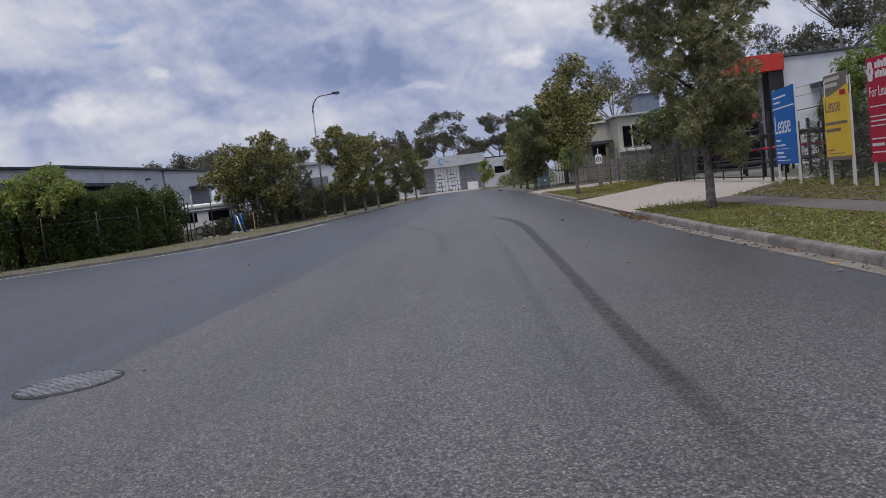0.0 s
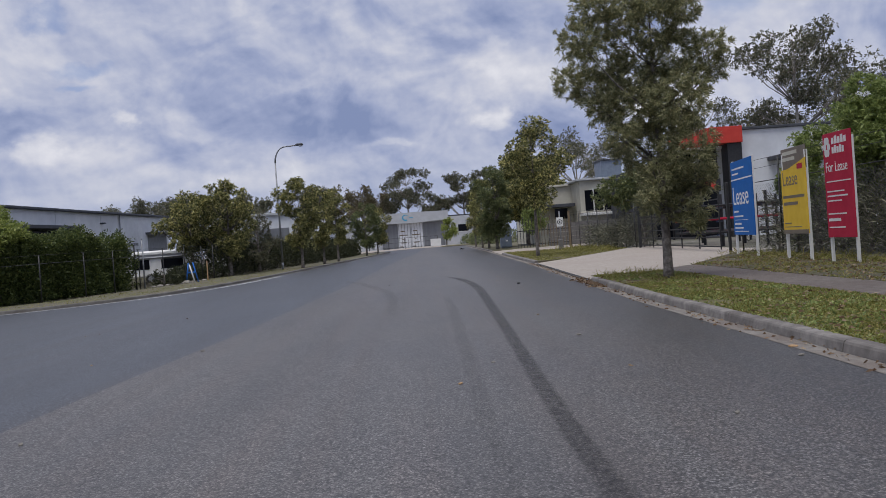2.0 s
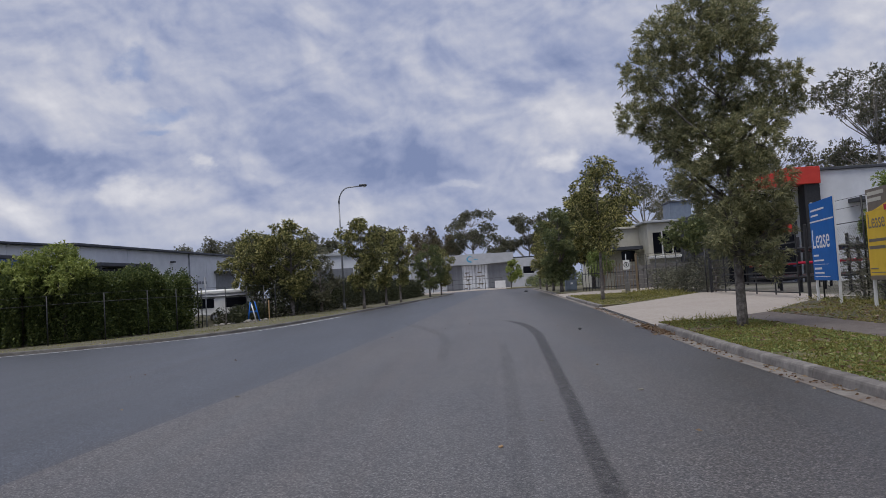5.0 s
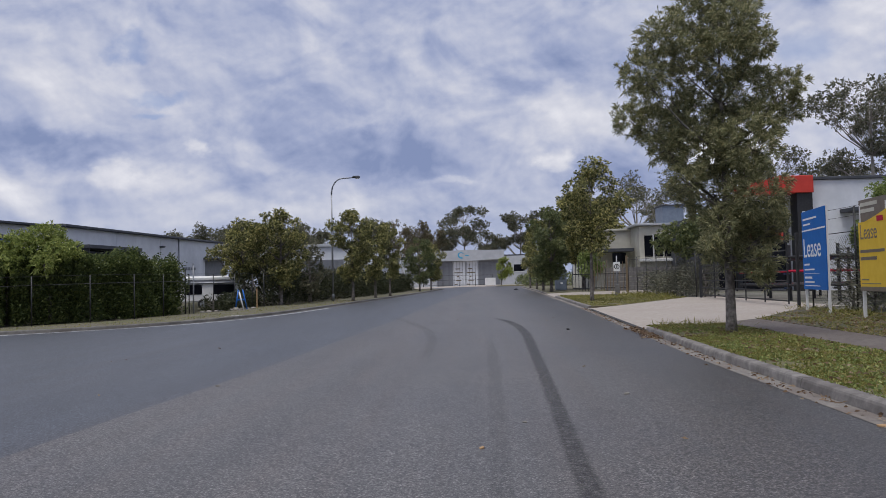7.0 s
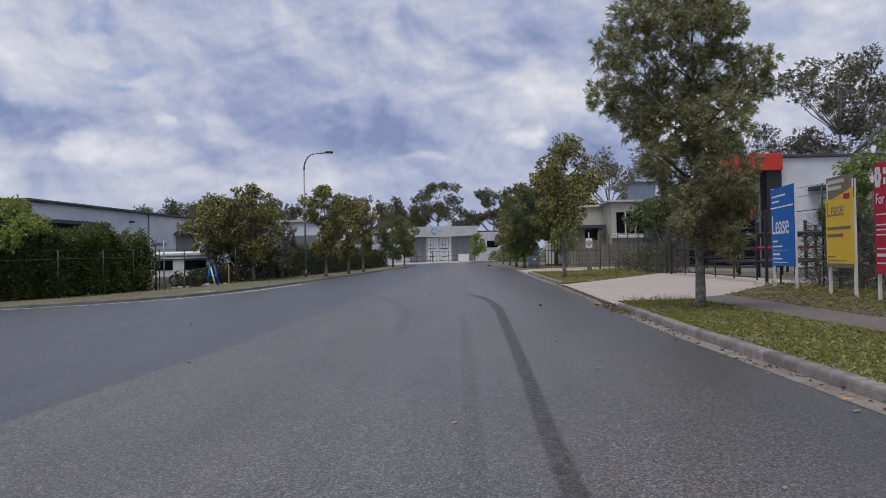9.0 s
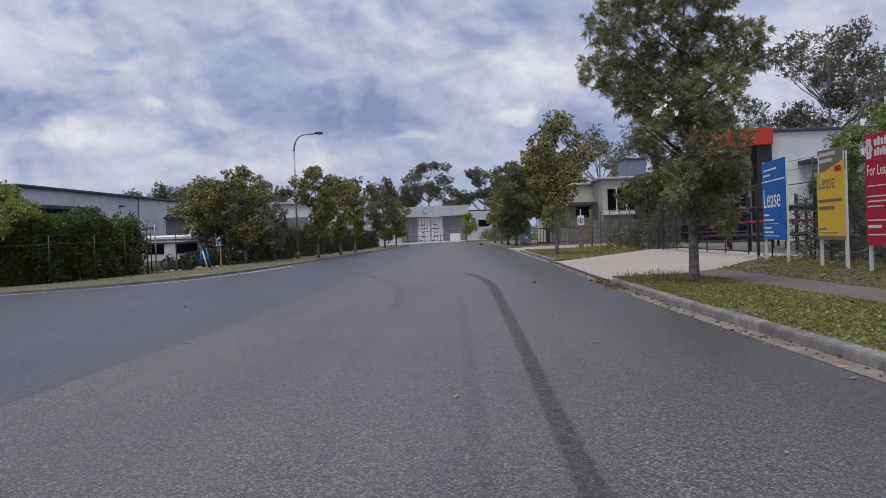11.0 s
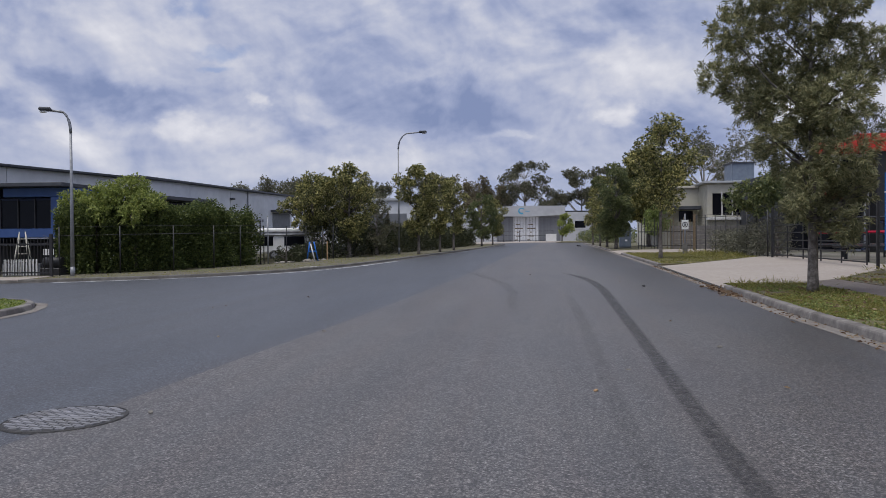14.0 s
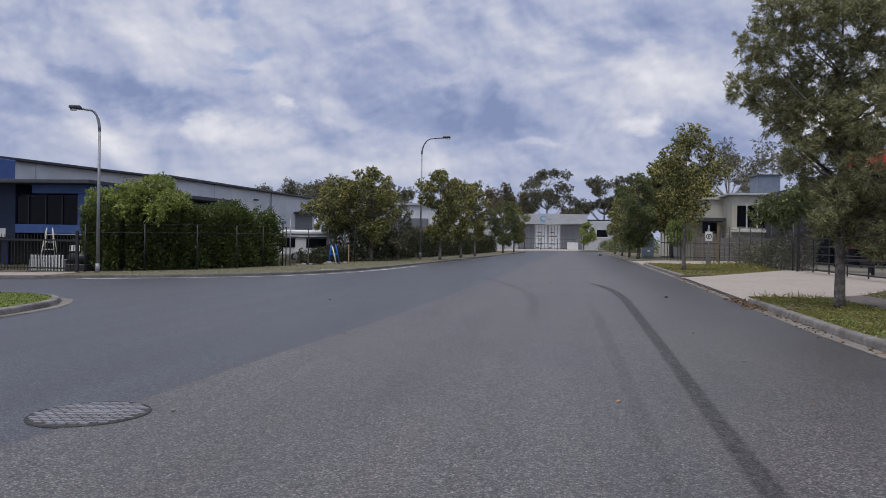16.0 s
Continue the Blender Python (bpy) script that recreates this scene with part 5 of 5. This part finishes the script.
for x, y, h, m_ in ((-12.4, 34.9, 2.15, "galv"), (-12.65, 34.6, 1.9, "black")):
    po = thing("steel_post", (x, y, gz(x, y) + 0.1), 0, "plain upright steel post by the fence", "post")
    part("shaft", tube([(0, 0, -0.1), (0, 0, h)], [0.035, 0.03], 8), m_, po)
    part("cap", tube([(0, 0, h), (0, 0, h + 0.03)], [0.04, 0.03], 8), m_, po)

# blue barrier legs and timber stake on the far verge
bl = thing("barrier_trestle", (-11.2, 37.9, gz(-11.2, 37.9) + 0.085), 25, "blue and white folding barrier trestle on the verge", "trestle")
part("leg", tube([(-0.25, 0.1, 0), (-0.12, 0, 0.95)], [0.035, 0.035], 6), "bluepaint", bl)
part("leg", tube([(0.3, 0.1, 0), (0.08, 0, 0.95)], [0.035, 0.035], 6), "bluepaint", bl)
part("leg", tube([(0.1, -0.15, 0), (-0.08, 0, 0.85)], [0.035, 0.035], 6), "white", bl, "white leg")
part("crossbar", box(-0.2, 0.16, -0.02, 0.02, 0.45, 0.52), "bluepaint", bl)
st_ = thing("timber_stake", (-10.85, 39.4, gz(-10.85, 39.4) + 0.1), 0, "orange-topped timber survey stake", "stake")
part("stake", box(-0.025, 0.025, -0.02, 0.02, -0.1, 0.78, 0.006), "wood", st_)
part("tip", box(-0.026, 0.026, -0.021, 0.021, 0.78, 0.95, 0.006), "wood", st_)
rng = np.random.default_rng(31)
for k in range(9):
    x, y = -12.2 + k * 0.17 + rng.uniform(-0.1, 0.1), 35.2 + k * 0.45
    bm = bmesh.new()
    bmesh.ops.create_icosphere(bm, subdivisions=2, radius=rng.uniform(0.1, 0.2))
    for v in bm.verts:
        v.co *= 1 + 0.22 * noise.noise(v.co * 7 + Vector((k, 0, 0)))
        v.co.z *= 0.6
    ob = part("rock", bm, "stone")
    ob.location = (x, y, gz(x, y) + 0.11)
    tagged(ob, "pale rounded garden rock along the fence foot", "rock", "garden rocks")
pn = thing("painted_mark", (-8.95, 29.6, gz(-8.95, 29.6) + 0.104), 62, "white painted bars on the kerb top", "kerb marking")
for k in range(4):
    part("bar", box(-0.5 + k * 0.26, -0.5 + k * 0.26 + 0.18, -0.05, 0.05, 0.0, 0.006), "white", pn)

# ---- lease signs ----


def sign(left, right, high, label, width=0.0, tall=1.0):
    """A printed board on two posts, seen from the road; left and right are the feet of the posts, width its layout's own width."""
    dx, dy = right[0] - left[0], right[1] - left[1]
    ob = thing("lease_sign", (left[0], left[1], 0.11), math.degrees(math.atan2(dy, dx)), label, "sign", "lease signs")
    w = width or math.hypot(dx, dy)
    ob.matrix_basis = ob.matrix_basis @ Matrix.Diagonal((math.hypot(dx, dy) / w, 1, tall, 1))
    for x in (0.03, w - 0.03):
        part("post", box(x - 0.03, x + 0.03, 0.01, 0.07, -0.1, high - 0.05, 0.004), "white", ob)
    return ob, w


def bars(ob, parent, rows, material):
    """Unreadable print: plain bars at (x, z, width, height)."""
    for x, z, w, h in rows:
        part("print_bar", box(x, x + w, -0.016, -0.011, z, z + h * 0.62), material, parent)


s, w = sign((8.68, 22.1), (8.36, 20.0), 2.5, "blue lease board with white print on two posts", 0.0, 1.07)
pn = part("board", box(-0.02, w + 0.02, -0.012, 0.012, 0.52, 2.42, 0.003), "bluepanel", s)
part("trim", box(-0.02, w + 0.02, -0.016, -0.011, 1.93, 1.965), "white", pn)
lettering("Lease", 0.66, "white", pn, pose(0.06, -0.014, 1.30, 90, 0, 0) @ Matrix.Diagonal((1.12, 1, 1, 1)), "white word on blue")
bars(s, pn, [(0.12, 2.2, 1.3, 0.07), (0.12, 2.07, 0.7, 0.07), (0.12, 1.10, 0.5, 0.07), (0.12, 0.98, 0.95, 0.06), (0.12, 0.90, 1.4, 0.015), (0.12, 0.78, 0.7, 0.08), (0.12, 0.68, 0.9, 0.06), (0.12, 0.60, 1.4, 0.03)], "white")
s, w = sign((8.15, 17.9), (8.08, 16.65), 2.2, "yellow lease board with a brown header on two posts", 1.4, 1.11)
pn = part("board", box(-0.02, w + 0.02, -0.012, 0.012, 0.52, 1.82, 0.003), "yellow", s)
bm = bmesh.new()
arc = [(-0.02, 1.824)] + [(-0.02 + (w + 0.04) * k / 8, 1.80 + 0.20 * (k / 8) ** 1.4) for k in range(1, 9)] + [(w + 0.02, 1.824)]
f = bm.faces.new([bm.verts.new((x, -0.012, z)) for x, z in arc])
r = bmesh.ops.extrude_face_region(bm, geom=[f])
bmesh.ops.translate(bm, verts=[v for v in r["geom"] if isinstance(v, bmesh.types.BMVert)], vec=(0, 0.02, 0))
bmesh.ops.recalc_face_normals(bm, faces=bm.faces[:])
part("board", bm, "yellow", s)
hd = part("header", box(-0.02, w + 0.02, 0.014, 0.03, 1.80, 2.25, 0.003), "brown", s, "brown header with pale print")
part("print_bar", box(0.08, 0.95, 0.008, 0.013, 2.12, 2.19), "cream", hd)
part("print_bar", box(0.08, 0.8, 0.008, 0.013, 2.0, 2.07), "cream", hd)
part("tab", box(w - 0.42, w - 0.12, -0.02, -0.013, 1.80, 1.9), "redpanel", pn, "small red tab")
part("footer", box(-0.02, w + 0.02, -0.016, -0.011, 0.52, 0.60), "brown", pn)
lettering("Lease", 0.40, "brown", pn, pose(0.06, -0.014, 1.50, 90, 0, 0), "brown word on yellow")
bars(s, pn, [(0.05, 1.24, 1.25, 0.09), (0.05, 1.10, 0.85, 0.10), (0.05, 0.72, 0.4, 0.04), (0.05, 0.65, 1.0, 0.025)], "brown")
s, w = sign((8.10, 15.85), (8.12, 14.9), 2.4, "tall red lease board with white print on two posts", 1.31, 1.05)
pn = part("board", box(-0.03, w + 0.03, -0.012, 0.012, 0.46, 2.46, 0.003), "redpanel", s)
bm = bmesh.new()
for k in range(6):
    a = k * math.pi / 3
    bmesh.ops.create_cone(bm, cap_ends=True, segments=10, radius1=0.075, radius2=0.075, depth=0.006, matrix=pose(0.17 + 0.10 * math.cos(a), -0.015, 2.20 + 0.13 * math.sin(a), 90, 0, 0))
part("emblem", bm, "white", pn, "white flower-like emblem")
for x, z, ww in ((0.42, 2.24, 0.75), (0.42, 2.06, 0.62)):
    for k in range(5):
        part("print_bar", box(x + k * ww / 5, x + k * ww / 5 + ww / 6.5, -0.016, -0.011, z, z + 0.12 + 0.03 * (k % 2)), "white", pn)
lettering("For Lease", 0.275, "white", pn, pose(0.05, -0.014, 1.72, 90, 0, 0), "white words on red")
bars(s, pn, [(0.06, 1.52, 1.2, 0.035), (0.06, 1.33, 0.85, 0.04), (0.06, 1.24, 1.0, 0.045), (0.06, 1.15, 0.7, 0.04), (0.06, 0.90, 0.9, 0.04), (0.06, 0.77, 0.6, 0.09), (0.06, 0.64, 0.8, 0.04)], "white")

# ---- small model car on the road ----
rc = thing("model_car", (3.55, 71.0, gz(3.55, 71.0)), -60, "small black and silver remote-control car on the asphalt", "model car")
part("chassis", box(-0.20, 0.20, -0.085, 0.085, 0.025, 0.05, 0.006), "black", rc)
bm = bmesh.new()
prof = [(-0.21, 0.045), (-0.21, 0.09), (-0.12, 0.10), (-0.06, 0.135), (0.03, 0.135), (0.09, 0.095), (0.20, 0.075), (0.215, 0.045)]
f = bm.faces.new([bm.verts.new((x, -0.09, z)) for x, z in prof])
r = bmesh.ops.extrude_face_region(bm, geom=[f])
bmesh.ops.translate(bm, verts=[v for v in r["geom"] if isinstance(v, bmesh.types.BMVert)], vec=(0, 0.18, 0))
bmesh.ops.recalc_face_normals(bm, faces=bm.faces[:])
part("body", bm, "black", rc)
part("stripe", box(-0.1, 0.02, -0.03, 0.03, 0.136, 0.139), "white", rc, "white roof panel")
part("wing", box(-0.23, -0.18, -0.09, 0.09, 0.125, 0.132), "white", rc, "pale rear wing")
for x in (-0.13, 0.13):
    for y in (-0.095, 0.07):
        wl = part("wheel", tube([(x, y, 0.033), (x, y + 0.026, 0.033)], [0.033, 0.033], 14), "rubber", rc)
        part("rim", tube([(x, y - 0.001, 0.033), (x, y + 0.027, 0.033)], [0.018, 0.018], 10), "galv", wl)

# ---- grass, weeds and fallen leaves ----


def blades(name, spots, high, wide, seed, label, material="grass", stand=0.09):
    rg = np.random.default_rng(seed)
    n = len(spots)
    z = np.array([gz(x, y) for x, y in spots]) + stand - 0.005
    c = np.column_stack([spots, z])
    way = unit(np.column_stack([rg.normal(size=(n, 2)) * 0.8, np.full(n, 0.75)]))
    ob = quads(name, leaves(rg, c, way, high, wide), material)
    return tagged(ob, label, "grass", kind="stuff")


def patchy(rg, n, x0, x1, y0, y1, keep=0.3, scale=0.9):
    p = np.column_stack([rg.uniform(x0, x1, n), rg.uniform(y0, y1, n)])
    dens = np.array([noise.noise(Vector((x * scale, y * scale, 3.0))) + 0.5 * noise.noise(Vector((x * scale * 3.1, y * scale * 3.1, 9.0))) for x, y in p])
    return p[dens + rg.uniform(-0.35, 0.35, n) > -keep]


rg = np.random.default_rng(301)
p = patchy(rg, 95000, 2.9, 5.02, 2.5, 16.9, keep=0.26, scale=0.8)
p = p[[x > lerp_at(KERB_R, y) + 0.14 for x, y in p]]
blades("grass", p, 0.05, 0.012, 302, "short patchy green and yellow verge grass")
p = patchy(rg, 24000, 6.1, 9.3, 4, 22, keep=-0.02)
p = p[[y < 18.6 + (x - 6.2) * 1.6 for x, y in p]]
blades("grass", p, 0.085, 0.014, 303, "weedy grass along the fence foot")
p = patchy(rg, 16000, 3.9, 9.2, 27.8, 43.5)
p = p[[x > lerp_at(KERB_R, y) + 0.18 and y > 28.5 + (x - 5.1) * 1.75 for x, y in p]]
blades("grass", p, 0.09, 0.022, 304, "mown grass on the second verge")
p = patchy(rg, 34000, -16, -7.5, 8, 17, keep=0.6)
edge = offset(CORNER, -0.2)


def inside(x, y, ring):
    odd = False
    for (ax, ay), (bx, by) in zip(ring, ring[1:] + ring[:1]):
        if (ay > y) != (by > y) and x < ax + (y - ay) / (by - ay) * (bx - ax):
            odd = not odd
    return odd


p = p[[inside(x, y, list(edge) + [(-60, -12)]) for x, y in p]]
blades("grass", p, 0.05, 0.022, 305, "grass on the rounded corner", "lawn")
p = patchy(rg, 14000, -19, -6, 24.5, 50, keep=0.1)
p = p[[(x < np.interp(y, [q[1] for q in KERB_L[2:-1]], [q[0] for q in KERB_L[2:-1]]) - 0.25) and (x > np.interp(y, [26.6, 28.4, 30.8, 34.8, 42, 52], [-17.2, -14.3, -13.2, -12.5, -11.2, -9.7])) for x, y in p]]
blades("grass", p, 0.06, 0.02, 306, "thin dry grass on the hedge verge")
# low leafy weeds over the grass at the kerb and round the tree foot
p = patchy(rg, 22000, 2.9, 5.0, 3, 16.6, keep=0.1, scale=1.3)
p = p[[x > lerp_at(KERB_R, y) + 0.14 for x, y in p]]
blades("weeds", p, 0.05, 0.03, 307, "low broad-leaved weeds in the verge", "leaf_bright")

# tall dry stalks at the driveway corner, round the tree foot and along the fence
n = 420
p = np.column_stack([rg.normal(3.95, 0.45, n), rg.normal(16.2, 0.35, n)])
p = p[[lerp_at(KERB_R, y) + 0.18 < x < 5.0 and y < 16.9 for x, y in p]]
blades("tall_grass", p, 0.24, 0.010, 308, "tall dry grass stalks at the driveway corner")
p = np.column_stack([rg.normal(4.25, 0.22, 260), rg.normal(14.25, 0.22, 260)])
blades("tall_grass", p, 0.16, 0.012, 309, "longer grass round the tree foot")
p = np.column_stack([rg.uniform(8.2, 9.3, 1500), rg.uniform(5, 22.5, 1500)])
blades("tall_grass", p, 0.30, 0.014, 310, "tall weeds along the fence foot")
p = np.column_stack([rg.uniform(7.0, 9.2, 900), rg.uniform(34, 43, 900)])
p = p[[y > 30 + (x - 5.1) * 1.75 for x, y in p]]
blades("tall_grass", p, 0.35, 0.02, 311, "tall weeds before the dark fence")

# leaf litter along the gutter, and strays on the road
n = 560
y = rg.uniform(3, 28, n)
x = np.array([lerp_at(KERB_R, q) for q in y]) - np.abs(rg.normal(size=n)) * 0.09 - 0.01
x[y > 14.8] -= 0.02
far = rg.uniform(0, 1, n) < 0.05
x[far] = rg.uniform(-6, 3, far.sum())
c = np.column_stack([x, y, [gz(a, b) + 0.012 for a, b in zip(x, y)]])
way = unit(np.column_stack([rg.normal(size=(n, 2)), np.abs(rg.normal(size=n)) * 0.15]))
ob = quads("fallen_leaves", leaves(rg, c, way, 0.06, 0.022), "litter")
tagged(ob, "brown fallen leaves and grit along the gutter", "leaf litter", kind="stuff")
n = 260
y = rg.uniform(14.6, 17.4, n)
x = np.array([lerp_at(KERB_R, q) for q in y]) - np.abs(rg.normal(size=n)) * 0.12
c = np.column_stack([x, y, [gz(a, b) + 0.015 for a, b in zip(x, y)]])
way = unit(np.column_stack([rg.normal(size=(n, 2)), np.abs(rg.normal(size=n)) * 0.3]))
tagged(quads("fallen_leaves", leaves(rg, c, way, 0.10, 0.04), "litter"), "drift of dead leaves at the driveway corner", "leaf litter", kind="stuff")
n = 2600
y = rg.uniform(4, 21, n)
x = np.concatenate([rg.uniform(6.0, 9.2, n - 700), rg.uniform(3.2, 5.0, 700)])
keep = y < 18.4 + np.maximum(x - 6.2, -1.6) * 1.2
x, y = x[keep], y[keep]
c = np.column_stack([x, y, [gz(a, b) + 0.105 + rg.uniform(0, 0.02) for a, b in zip(x, y)]])
way = unit(np.column_stack([rg.normal(size=(len(x), 2)), np.abs(rg.normal(size=len(x))) * 0.25]))
tagged(quads("fallen_leaves", leaves(rg, c, way, 0.075, 0.03), "litter"), "dry leaves scattered over the verges and path", "leaf litter", kind="stuff")
# bark and leaf scraps lying singly on the road
SCRAPS = ((0.284, 6.814, 0.03, "stone"), (1.32, 8.20, 0.05, "stone"), (1.44, 4.35, 0.04, "stone"), (1.85, 17.4, 0.10, "iron_dark"), (-2.96, 5.14, 0.045, "stone"), (2.76, 6.42, 0.06, "wood"), (-3.0, 9.6, 0.04, "stone"), (2.62, 6.0, 0.05, "stone"), (-0.05, 5.9, 0.04, "wood"))
for i, (x, y, size, mat_) in enumerate(SCRAPS):
    bm = bmesh.new()
    bmesh.ops.create_icosphere(bm, subdivisions=2, radius=0.5)
    for v in bm.verts:
        v.co *= 1 + 0.25 * noise.noise(v.co * 3 + Vector((i * 5, 0, 0)))
    bmesh.ops.scale(bm, verts=bm.verts, vec=(size * 1.4, size * 0.7, size * 0.45))
    ob = part("road_scrap", bm, mat_)
    ob.matrix_basis = pose(x, y, gz(x, y) + size * 0.14, 0, 0, 30 * i)
    tagged(ob, "small pale scrap lying on the asphalt" if mat_ != "iron_dark" else "small dark clod lying on the asphalt", "debris", "scraps on the road")
